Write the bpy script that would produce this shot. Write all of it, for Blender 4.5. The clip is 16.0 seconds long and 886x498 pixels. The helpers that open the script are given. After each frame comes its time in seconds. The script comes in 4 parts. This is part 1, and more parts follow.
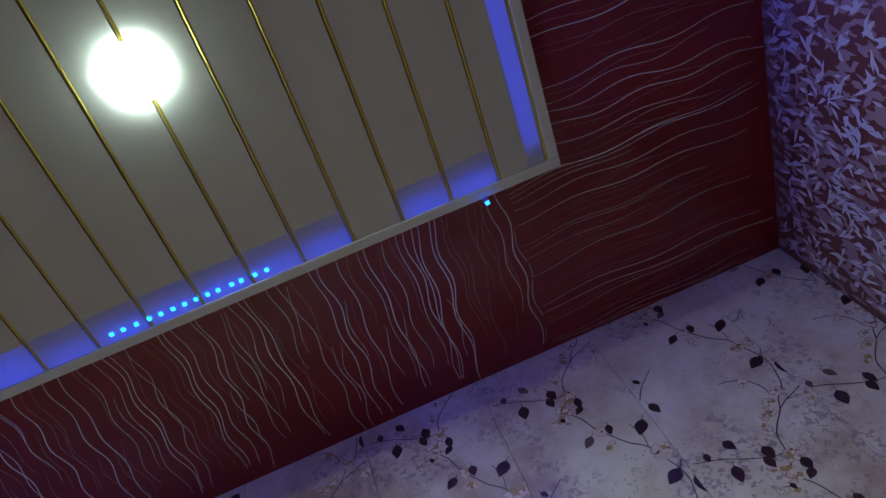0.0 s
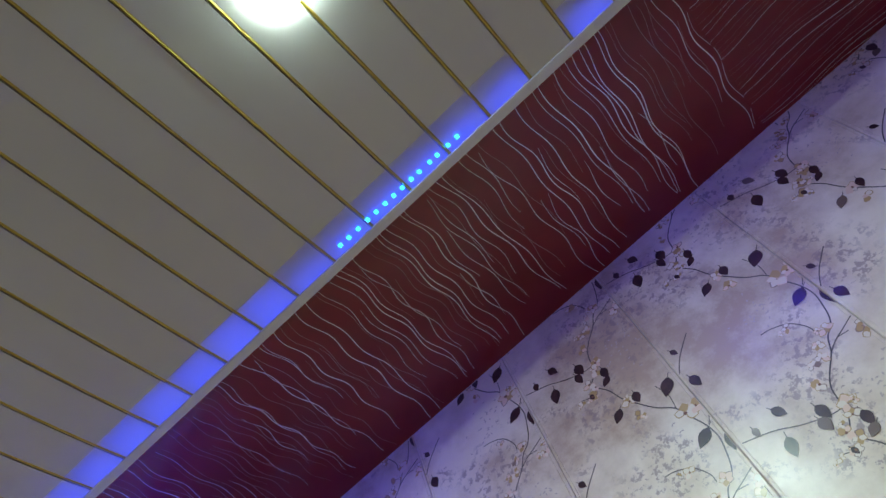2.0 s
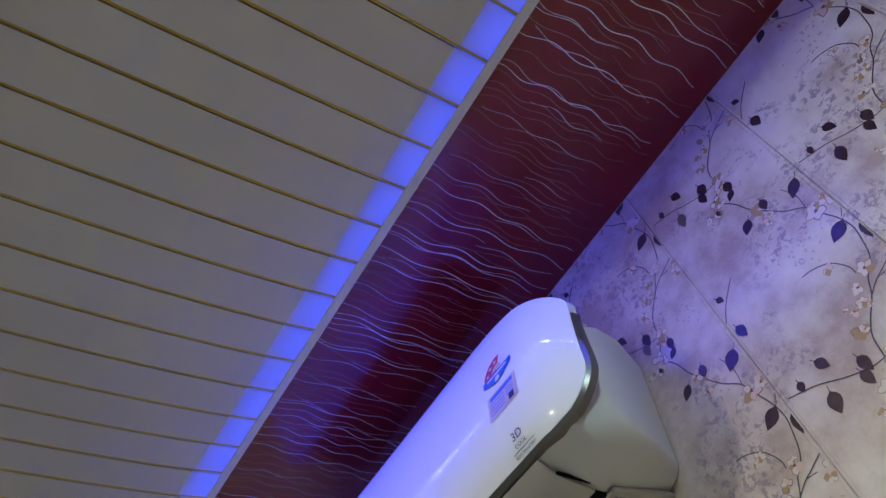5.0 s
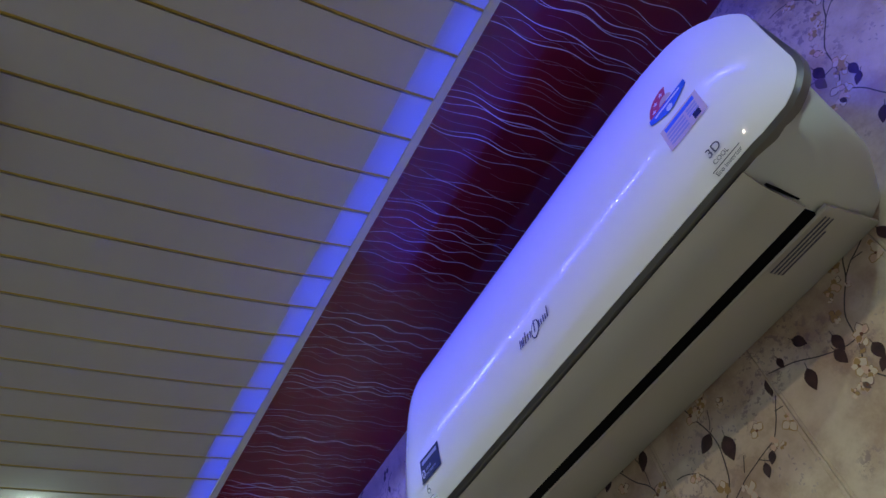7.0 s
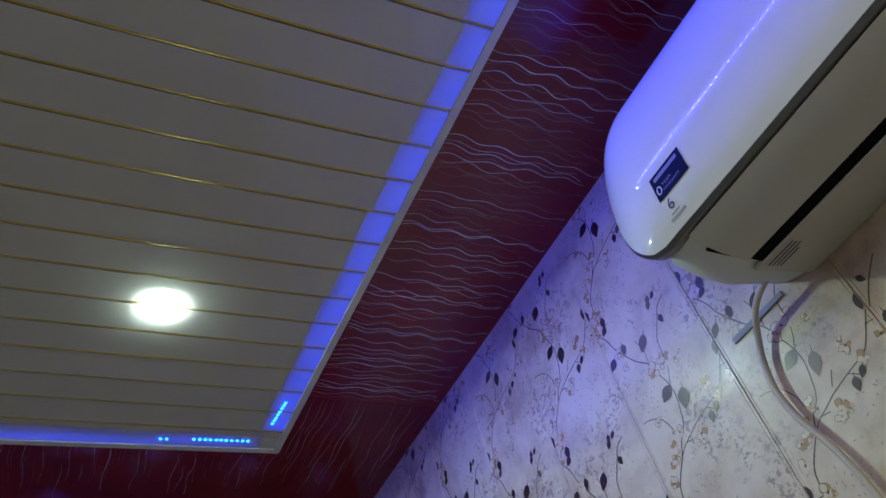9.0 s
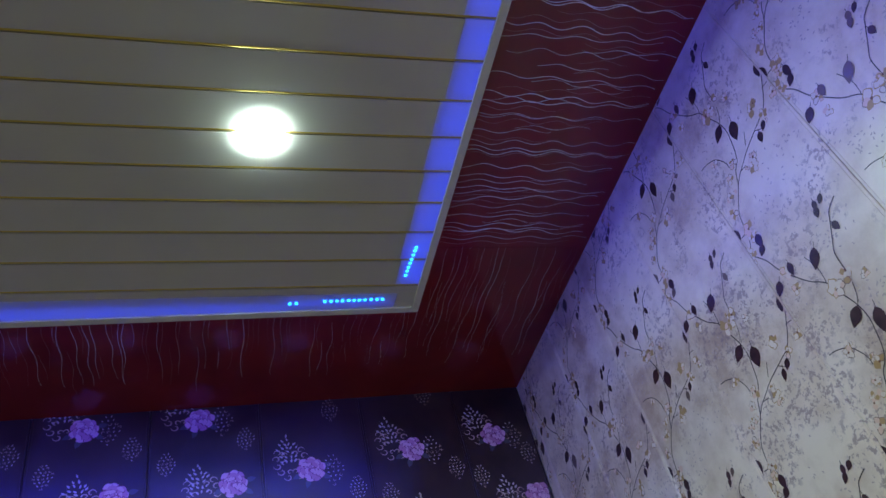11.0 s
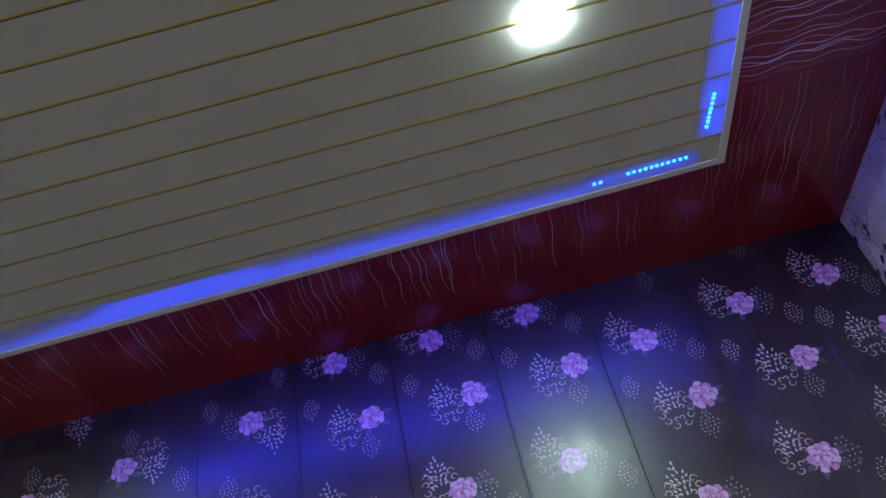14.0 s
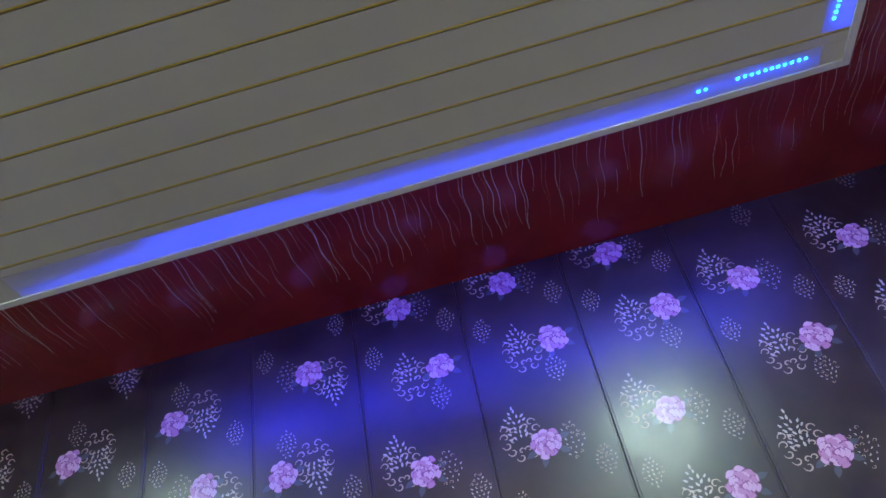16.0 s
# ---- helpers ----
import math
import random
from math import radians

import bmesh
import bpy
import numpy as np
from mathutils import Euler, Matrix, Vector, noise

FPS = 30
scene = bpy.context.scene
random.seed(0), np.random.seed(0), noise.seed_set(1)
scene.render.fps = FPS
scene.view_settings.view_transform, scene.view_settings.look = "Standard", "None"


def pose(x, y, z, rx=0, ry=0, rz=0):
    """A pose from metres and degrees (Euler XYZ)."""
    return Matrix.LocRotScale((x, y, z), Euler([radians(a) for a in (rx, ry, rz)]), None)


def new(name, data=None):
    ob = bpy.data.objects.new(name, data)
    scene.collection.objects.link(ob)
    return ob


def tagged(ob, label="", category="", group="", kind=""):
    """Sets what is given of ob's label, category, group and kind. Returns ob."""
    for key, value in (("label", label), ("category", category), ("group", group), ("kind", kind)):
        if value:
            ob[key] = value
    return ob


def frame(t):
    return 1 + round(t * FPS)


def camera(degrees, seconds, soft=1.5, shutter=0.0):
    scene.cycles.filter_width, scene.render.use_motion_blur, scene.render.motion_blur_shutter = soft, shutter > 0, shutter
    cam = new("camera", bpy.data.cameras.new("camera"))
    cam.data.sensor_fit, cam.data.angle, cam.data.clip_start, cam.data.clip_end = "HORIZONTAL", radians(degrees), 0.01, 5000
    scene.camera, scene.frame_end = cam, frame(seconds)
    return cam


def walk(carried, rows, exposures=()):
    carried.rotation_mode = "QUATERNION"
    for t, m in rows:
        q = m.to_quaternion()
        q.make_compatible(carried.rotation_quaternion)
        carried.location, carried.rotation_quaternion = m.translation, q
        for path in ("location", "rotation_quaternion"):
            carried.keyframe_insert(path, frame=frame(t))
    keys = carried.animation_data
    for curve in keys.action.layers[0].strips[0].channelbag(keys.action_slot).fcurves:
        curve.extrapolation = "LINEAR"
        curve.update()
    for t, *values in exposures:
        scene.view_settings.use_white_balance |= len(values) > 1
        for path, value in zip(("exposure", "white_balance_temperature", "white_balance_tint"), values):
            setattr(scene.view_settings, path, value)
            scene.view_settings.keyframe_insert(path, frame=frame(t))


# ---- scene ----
cam = camera(60.27, 16.0)
PATH = [
    (0.0, pose(-0.3227, -0.5847, 1.5691, 151.469, 15.784, 17.609)),
    (0.5, pose(-0.3356, -0.5488, 1.5581, 154.492, 15.980, 27.388)),
    (1.0, pose(-0.3535, -0.5309, 1.5629, 155.008, 15.448, 36.286)),
    (1.5, pose(-0.3960, -0.5275, 1.5651, 152.882, 15.120, 39.665)),
    (2.0, pose(-0.4391, -0.5251, 1.5569, 151.223, 14.509, 40.945)),
    (2.5, pose(-0.4791, -0.5248, 1.5523, 149.587, 14.157, 42.433)),
    (3.0, pose(-0.5416, -0.5398, 1.5460, 147.904, 13.766, 44.450)),
    (3.5, pose(-0.6270, -0.5592, 1.5399, 146.536, 13.545, 47.310)),
    (4.0, pose(-0.6981, -0.5262, 1.5271, 146.066, 12.486, 51.329)),
    (4.2, pose(-0.7308, -0.4940, 1.5216, 146.147, 11.969, 52.954)),
    (6.5, pose(-1.1240, -0.4967, 1.5389, 140.481, 13.429, 60.612)),
    (7.0, pose(-1.2113, -0.5349, 1.5306, 138.778, 13.450, 60.878)),
    (7.5, pose(-1.3197, -0.5098, 1.5326, 137.228, 13.098, 62.605)),
    (8.0, pose(-1.4496, -0.4907, 1.5374, 135.440, 12.910, 63.291)),
    (8.5, pose(-1.5968, -0.5302, 1.5322, 135.194, 12.971, 64.000)),
    (9.0, pose(-1.7201, -0.5753, 1.5296, 134.880, 12.811, 64.714)),
    (9.2, pose(-1.7594, -0.5865, 1.5259, 134.699, 12.703, 65.561)),
    (11.3, pose(-2.0926, -0.4834, 1.5136, 132.962, 12.756, 79.499)),
    (11.5, pose(-2.1058, -0.4946, 1.5119, 133.072, 12.654, 81.253)),
    (12.0, pose(-2.1210, -0.5335, 1.5066, 133.075, 12.332, 86.016)),
    (12.5, pose(-2.1161, -0.5662, 1.5061, 132.650, 11.857, 90.678)),
    (13.0, pose(-2.0975, -0.6010, 1.5098, 132.064, 11.750, 94.912)),
    (13.5, pose(-2.0891, -0.6212, 1.5129, 131.354, 11.504, 98.401)),
    (14.0, pose(-2.0785, -0.6270, 1.5163, 129.789, 10.970, 99.893)),
    (14.5, pose(-2.0813, -0.6433, 1.5187, 129.674, 11.129, 100.351)),
    (15.0, pose(-2.1329, -0.6694, 1.5116, 129.546, 10.992, 100.710)),
    (15.5, pose(-2.1860, -0.7209, 1.5302, 129.175, 10.943, 101.029)),
    (16.0, pose(-2.2750, -0.7523, 1.5615, 128.838, 9.953, 102.277)),
]
walk(cam, PATH, [(0.0, -0.15), (1.5, 0.35), (2.5, 0.72), (4.2, 0.70), (7.0, 0.25), (9.0, 0.2), (12.5, 0.2), (14.0, 0.5), (15.0, 0.75), (16.0, 1.0)])

# world: a closed room at night, a trace of stray light only
world = bpy.data.worlds.new("night")
world.use_nodes = True
world.node_tree.nodes["Background"].inputs[0].default_value = (0.02, 0.02, 0.03, 1)
world.node_tree.nodes["Background"].inputs[1].default_value = 0.2
scene.world = world
LAMP_POWER = 480.0
DOME_POWER = 120.0
WARM_POWER = 430.0
LED_POWER = 930.0
BAND_POWER = 1.3

# ---- plan, in metres ----
Z = 2.6                        # underside of the white boards and their trim
ZM = 2.677                     # underside of the maroon border, above the white field
X0, X1 = 0.0, -3.373           # outer edge of the white field, short sides
Y0, Y1 = 0.0, -2.40            # outer edge of the white field, long sides
WX0, WX1 = 0.422, -3.832       # end walls
WY0, WY1 = 0.414, -2.82        # long walls
TW = 0.017                     # width of the edge trim
BOARD = 0.0816
FIRST = -0.0190                # first gold joint
JOINT_X, PITCH_X = 0.229, 0.2363  # upright joints of the floral wall
JOINT_Y, PITCH_Y = 0.206, 0.268   # upright joints of the dark wall


# ---- materials ----
def mat(name, color=(0.8, 0.8, 0.8), rough=0.5, metal=0.0, spec=0.5):
    m = bpy.data.materials.new(name)
    m.use_nodes = True
    b = m.node_tree.nodes["Principled BSDF"]
    b.inputs["Base Color"].default_value = (*color, 1)
    b.inputs["Roughness"].default_value = rough
    b.inputs["Metallic"].default_value = metal
    b.inputs["Specular IOR Level"].default_value = spec
    return m


def node(m, kind, **sockets):
    n = m.node_tree.nodes.new(kind)
    for k, v in sockets.items():
        n.inputs[k.replace("_", " ")].default_value = v
    return n


def link(m, a, b):
    m.node_tree.links.new(a, b)


def bsdf(m):
    return m.node_tree.nodes["Principled BSDF"]


def ramp(m, source, stops):
    r = m.node_tree.nodes.new("ShaderNodeValToRGB")
    e = r.color_ramp.elements
    e[0].position, e[0].color = stops[0][0], (*stops[0][1], 1)
    e[1].position, e[1].color = stops[-1][0], (*stops[-1][1], 1)
    for p, c in stops[1:-1]:
        q = e.new(p)
        q.color = (*c, 1)
    link(m, source, r.inputs[0])
    return r


def noise_node(m, scale, detail=4.0, stretch=(1, 1, 1), rough=0.55):
    c = m.node_tree.nodes.new("ShaderNodeNewGeometry")
    mp = m.node_tree.nodes.new("ShaderNodeMapping")
    mp.inputs["Scale"].default_value = stretch
    link(m, c.outputs["Position"], mp.inputs[0])
    n = node(m, "ShaderNodeTexNoise", Scale=scale, Detail=detail, Roughness=rough)
    link(m, mp.outputs[0], n.inputs["Vector"])
    return n


def bump(m, source, strength, distance):
    b = node(m, "ShaderNodeBump", Strength=strength, Distance=distance)
    link(m, source, b.inputs["Height"])
    link(m, b.outputs[0], bsdf(m).inputs["Normal"])


def wear(m, low, high, scale=9.0):
    """Roughness that wanders between two values."""
    n = noise_node(m, scale)
    r = node(m, "ShaderNodeMapRange", From_Min=0.3, From_Max=0.7, To_Min=low, To_Max=high)
    link(m, n.outputs[0], r.inputs[0])
    link(m, r.outputs[0], bsdf(m).inputs["Roughness"])


def glow(name, color, strength):
    m = bpy.data.materials.new(name)
    m.use_nodes = True
    b = bsdf(m)
    b.inputs["Base Color"].default_value = (*color, 1)
    b.inputs["Emission Color"].default_value = (*color, 1)
    b.inputs["Emission Strength"].default_value = strength
    return m


PVC = mat("white_pvc", (0.66, 0.63, 0.60), 0.12)
n = noise_node(PVC, 2.5)
r = ramp(PVC, n.outputs[0], [(0.3, (0.58, 0.545, 0.48)), (0.7, (0.64, 0.605, 0.54))])
link(PVC, r.outputs[0], bsdf(PVC).inputs["Base Color"])
wear(PVC, 0.07, 0.16, 5.0)
GOLD = mat("gold_strip", (0.60, 0.44, 0.09), 0.28, 0.7)
wear(GOLD, 0.32, 0.44, 4.0)
PVC_THIN = mat("thin_white_pvc", (0.80, 0.76, 0.70), 0.12)
tl = node(PVC_THIN, "ShaderNodeBsdfTranslucent", Color=(0.75, 0.75, 0.78, 1))
ms = PVC_THIN.node_tree.nodes.new("ShaderNodeMixShader")
ms.inputs[0].default_value = 0.45
link(PVC_THIN, bsdf(PVC_THIN).outputs[0], ms.inputs[1])
link(PVC_THIN, tl.outputs[0], ms.inputs[2])
link(PVC_THIN, ms.outputs[0], PVC_THIN.node_tree.nodes["Material Output"].inputs[0])
TRIM = mat("white_trim", (0.72, 0.69, 0.66), 0.3)
wear(TRIM, 0.22, 0.4, 12.0)
MAROON = mat("maroon_laminate", (0.22, 0.012, 0.014), 0.1, 0.0, 0.5)
n = noise_node(MAROON, 6.0)
r = ramp(MAROON, n.outputs[0], [(0.3, (0.18, 0.010, 0.012)), (0.7, (0.26, 0.016, 0.016))])
link(MAROON, r.outputs[0], bsdf(MAROON).inputs["Base Color"])
wear(MAROON, 0.10, 0.17, 7.0)
SILVER = mat("silver_line", (0.92, 0.78, 0.72), 0.30, 0.0)
SILVER_DIM = mat("faint_silver_line", (0.48, 0.25, 0.22), 0.30, 0.0)
CREAM = mat("cream_panel", (0.6, 0.5, 0.4), 0.28)
n = noise_node(CREAM, 11.0, 8.0, rough=0.65)
n2 = noise_node(CREAM, 3.0, 3.0)
mx = node(CREAM, "ShaderNodeMath")
mx.operation = "ADD"
link(CREAM, n.outputs[0], mx.inputs[0])
link(CREAM, n2.outputs[0], mx.inputs[1])
r = ramp(CREAM, mx.outputs[0], [(0.78, (0.47, 0.32, 0.22)), (0.95, (0.66, 0.52, 0.38)), (1.2, (0.79, 0.66, 0.51))])
r.color_ramp.elements[2].position = 1.0
hv = node(CREAM, "ShaderNodeMath")
hv.operation = "MULTIPLY"
hv.inputs[1].default_value = 0.8
link(CREAM, mx.outputs[0], hv.inputs[0])
link(CREAM, hv.outputs[0], r.inputs[0])
for e, p in zip(r.color_ramp.elements, (0.62, 0.76, 0.92)):
    e.position = p
link(CREAM, r.outputs[0], bsdf(CREAM).inputs["Base Color"])
# powdery clusters of mauve specks
sp = noise_node(CREAM, 95.0, 3.0, rough=0.7)
big = noise_node(CREAM, 8.5, 2.0)
sr = ramp(CREAM, sp.outputs[0], [(0.52, (0, 0, 0)), (0.60, (1, 1, 1))])
br = ramp(CREAM, big.outputs[0], [(0.50, (0, 0, 0)), (0.60, (1, 1, 1))])
mk = node(CREAM, "ShaderNodeMath")
mk.operation = "MULTIPLY"
link(CREAM, sr.outputs[0], mk.inputs[0])
link(CREAM, br.outputs[0], mk.inputs[1])
m7 = node(CREAM, "ShaderNodeMath")
m7.operation = "MULTIPLY"
m7.inputs[1].default_value = 0.75
link(CREAM, mk.outputs[0], m7.inputs[0])
sm = CREAM.node_tree.nodes.new("ShaderNodeMixRGB")
sm.inputs[2].default_value = (0.30, 0.20, 0.19, 1)
link(CREAM, m7.outputs[0], sm.inputs[0])
link(CREAM, r.outputs[0], sm.inputs[1])
link(CREAM, sm.outputs[0], bsdf(CREAM).inputs["Base Color"])
wear(CREAM, 0.28, 0.44, 14.0)
LEAF = mat("printed_leaf", (0.045, 0.018, 0.022), 0.3)
n = noise_node(LEAF, 60.0)
r = ramp(LEAF, n.outputs[0], [(0.3, (0.03, 0.012, 0.016)), (0.7, (0.075, 0.03, 0.03))])
link(LEAF, r.outputs[0], bsdf(LEAF).inputs["Base Color"])
LEAF_PALE = mat("printed_pale_leaf", (0.16, 0.10, 0.08), 0.3)
TWIG = mat("printed_twig", (0.085, 0.062, 0.058), 0.3)
PETAL = mat("printed_petal", (0.72, 0.60, 0.46), 0.3)
HEART = mat("printed_heart", (0.20, 0.08, 0.04), 0.3)
BLUSH = mat("printed_blush_petal", (0.72, 0.50, 0.36), 0.3)
TAN = mat("printed_tan_petal", (0.46, 0.28, 0.11), 0.3)
SMUDGE = mat("printed_smudge", (0.26, 0.16, 0.12), 0.3)
FLECK = mat("printed_fleck", (0.50, 0.38, 0.32), 0.3)
DARK = mat("dark_panel", (0.035, 0.018, 0.014), 0.22, 0.0, 0.9)
n = noise_node(DARK, 7.0, 6.0)
r = ramp(DARK, n.outputs[0], [(0.3, (0.020, 0.010, 0.008)), (0.7, (0.06, 0.032, 0.024))])
link(DARK, r.outputs[0], bsdf(DARK).inputs["Base Color"])
wear(DARK, 0.28, 0.42, 11.0)
ROSE_A = mat("rose_light", (0.80, 0.50, 0.64), 0.3)
ROSE_B = mat("rose_mid", (0.64, 0.29, 0.47), 0.3)
ROSE_C = mat("rose_deep", (0.38, 0.11, 0.26), 0.3)
ROSE_LEAF = mat("rose_leaf", (0.12, 0.12, 0.14), 0.3)
ORN_GOLD = mat("ornament_gold", (0.62, 0.46, 0.34), 0.35)
ORN_PALE = mat("ornament_pale", (0.66, 0.58, 0.50), 0.35)
SHARD = mat("torn_paper_wall", (0.6, 0.5, 0.5), 0.4)
SHARD_PALE = mat("printed_pale_shard", (0.64, 0.57, 0.58), 0.4)
SHARD_ROSE = mat("printed_rose_shard", (0.42, 0.27, 0.26), 0.4)
PLAIN = mat("plain_wall", (0.55, 0.50, 0.44), 0.5)
n = noise_node(PLAIN, 3.0)
r = ramp(PLAIN, n.outputs[0], [(0.3, (0.66, 0.63, 0.55)), (0.7, (0.76, 0.73, 0.65))])
link(PLAIN, r.outputs[0], bsdf(PLAIN).inputs["Base Color"])
FLOOR = mat("tile_floor", (0.30, 0.26, 0.22), 0.3)
n = noise_node(FLOOR, 4.0)
r = ramp(FLOOR, n.outputs[0], [(0.3, (0.34, 0.32, 0.27)), (0.7, (0.46, 0.43, 0.37))])
link(FLOOR, r.outputs[0], bsdf(FLOOR).inputs["Base Color"])
AC_WHITE = mat("glossy_white_plastic", (0.88, 0.87, 0.88), 0.10)
wear(AC_WHITE, 0.003, 0.008, 6.0)
AC_BODY = mat("satin_white_plastic", (0.66, 0.67, 0.62), 0.35)
AC_FLAP = mat("satin_cream_plastic", (0.56, 0.53, 0.46), 0.38)
CHROME = mat("grey_metal_strip", (0.17, 0.165, 0.16), 0.3, 0.6)
BLACK = mat("black_gap", (0.004, 0.004, 0.005), 0.7, 0.0, 0.05)
INK = mat("dark_ink", (0.05, 0.05, 0.10), 0.4)
NAVY = mat("navy_sticker", (0.004, 0.006, 0.016), 0.45, 0.0, 0.15)
STK_WHITE = mat("sticker_white", (0.75, 0.74, 0.74), 0.35)
STK_RED = mat("sticker_red", (0.55, 0.03, 0.10), 0.3)
STK_BLUE = mat("sticker_blue", (0.02, 0.12, 0.55), 0.3)
STK_CREAM = mat("sticker_cream", (0.62, 0.48, 0.36), 0.4)
AC_TRIM = mat("dim_grey_plastic", (0.30, 0.30, 0.29), 0.5)
CABLE = mat("cream_cable", (0.62, 0.52, 0.42), 0.4)
GREY = mat("grey_steel", (0.35, 0.35, 0.36), 0.4, 0.4)
LAMP_GLOW = glow("lamp_glow", (0.72, 1.0, 0.90), LAMP_POWER)
LAMP_RIM = glow("lamp_halo_glow", (0.72, 1.0, 0.94), DOME_POWER)
# warm fill for the wall below the air conditioner
WARM_GLOW = glow("warm_fill_glow", (1.0, 0.87, 0.64), WARM_POWER)
WARM_RIM = glow("warm_fill_rim", (1.0, 0.87, 0.64), WARM_POWER)
FAN_BROWN = mat("brown_enamel", (0.045, 0.028, 0.018), 0.3)
wear(FAN_BROWN, 0.25, 0.4, 12.0)
LED_GLOW = glow("blue_led_glow", (0.03, 0.04, 1.0), LED_POWER)
DOT_GLOW = glow("blue_diode_glow", (0.01, 0.20, 1.0), 9.0)
BAND_GLOW = glow("blue_band_glow", (0.025, 0.08, 1.0), BAND_POWER)
STRIP = mat("led_tape", (0.5, 0.5, 0.55), 0.4)


# torn-paper print: pale shards over rusty ground
def shard_material(m):
    g = m.node_tree.nodes.new("ShaderNodeNewGeometry")
    mp = m.node_tree.nodes.new("ShaderNodeMapping")
    mp.inputs["Scale"].default_value = (1, 1, 0.5)
    link(m, g.outputs["Position"], mp.inputs[0])
    w = node(m, "ShaderNodeTexNoise", Scale=30.0, Detail=3.0)
    link(m, mp.outputs[0], w.inputs["Vector"])
    v = m.node_tree.nodes.new("ShaderNodeMixRGB")
    v.inputs[0].default_value = 0.03
    link(m, mp.outputs[0], v.inputs[1])
    link(m, w.outputs["Color"], v.inputs[2])
    a = m.node_tree.nodes.new("ShaderNodeTexVoronoi")
    a.inputs["Scale"].default_value = 95.0
    link(m, v.outputs[0], a.inputs["Vector"])
    s = m.node_tree.nodes.new("ShaderNodeSeparateColor")
    link(m, a.outputs["Color"], s.inputs[0])
    c = ramp(m, s.outputs[0], [(0.62, (0.20, 0.065, 0.05)), (0.66, (0.40, 0.26, 0.25))])
    link(m, c.outputs[0], bsdf(m).inputs["Base Color"])
    bump(m, s.outputs[0], 0.25, 0.002)


shard_material(SHARD)


# ---- mesh helpers ----
def part(name, bm, material, parent=None, label=""):
    me = bpy.data.meshes.new(name)
    bm.to_mesh(me)
    bm.free()
    for m in (material if isinstance(material, (list, tuple)) else [material]):
        me.materials.append(m)
    ob = new(name, me)
    ob.parent = parent
    if label:
        ob["label"] = label
    return ob


def smooth(ob, angle=35):
    me = ob.data
    me.polygons.foreach_set("use_smooth", [True] * len(me.polygons))
    me.set_sharp_from_angle(angle=radians(angle))
    return ob


def box(bm, lo, hi, bevel=0.0, index=0):
    mid = [(a + b) / 2 for a, b in zip(lo, hi)]
    size = [abs(b - a) for a, b in zip(lo, hi)]
    made = bmesh.ops.create_cube(bm, size=1, matrix=Matrix.Translation(mid) @ Matrix.Diagonal((*size, 1)))
    faces = {f for v in made["verts"] for f in v.link_faces}
    for f in faces:
        f.material_index = index
    if bevel:
        edges = {e for v in made["verts"] for e in v.link_edges}
        out = bmesh.ops.bevel(bm, geom=list(edges), offset=bevel, segments=2, profile=0.5, affect="EDGES")
        for f in out["faces"]:
            f.material_index = index


def box_part(name, lo, hi, material, parent=None, bevel=0.0, label=""):
    bm = bmesh.new()
    box(bm, lo, hi, bevel)
    return part(name, bm, material, parent, label)


def empty(name, place=(0, 0, 0)):
    ob = new(name)
    ob.location = place
    return ob


def ribbon(bm, pts, width, normal, index=0, taper=False):
    """A flat printed stroke along points, in the plane with that normal."""
    n = Vector(normal)
    left, right = [], []
    for i, p in enumerate(pts):
        a, b = pts[max(i - 1, 0)], pts[min(i + 1, len(pts) - 1)]
        d = (Vector(b) - Vector(a)).normalized()
        s = n.cross(d) * (width / 2 * ((1 - 0.6 * abs(2 * i / (len(pts) - 1) - 1)) if taper else 1))
        left.append(bm.verts.new(Vector(p) + s))
        right.append(bm.verts.new(Vector(p) - s))
    for i in range(len(pts) - 1):
        f = bm.faces.new((right[i], right[i + 1], left[i + 1], left[i]))
        f.material_index = index


def blob(bm, c, ux, uy, outline, index=0):
    """A flat printed patch: an outline of (a, b) in the directions ux and uy."""
    f = bm.faces.new([bm.verts.new(Vector(c) + Vector(ux) * a + Vector(uy) * b) for a, b in outline])
    f.material_index = index


def leaf_outline(length, width):
    out = []
    for i in range(7):
        s = i / 6
        out.append((s * length, width / 2 * math.sin(math.pi * s ** 0.8)))
    return out + [(a, -b) for a, b in reversed(out[1:-1])]


def disc(r, k=9, wobble=0.0, rng=None):
    return [((r * (1 + (rng.uniform(-wobble, wobble) if rng else 0))) * math.cos(2 * math.pi * i / k), (r * (1 + (rng.uniform(-wobble, wobble) if rng else 0))) * math.sin(2 * math.pi * i / k)) for i in range(k)]


def skew(bm):
    """The far short edge of the field runs a little out of square."""
    for v in bm.verts:
        if -3.5 < v.co.x < -3.318 and v.co.y < 0:
            v.co.x += 0.0125 * v.co.y


def sag(x, y):
    """How far the thin boards hang down between the edges of the field."""
    s = min(Y0 - y, y - Y1)
    if s <= 0 or not X1 < x < X0:
        return 0.0
    return 0.042 * math.sin(math.pi * x / X1) ** 2 * (1 - math.exp(-s / 0.25))


# ---- ceiling: a dropped field of white boards with gold joints ----
GLOW_IN = 0.072                # how far the added glowing band above the thin boards reaches in from the edge


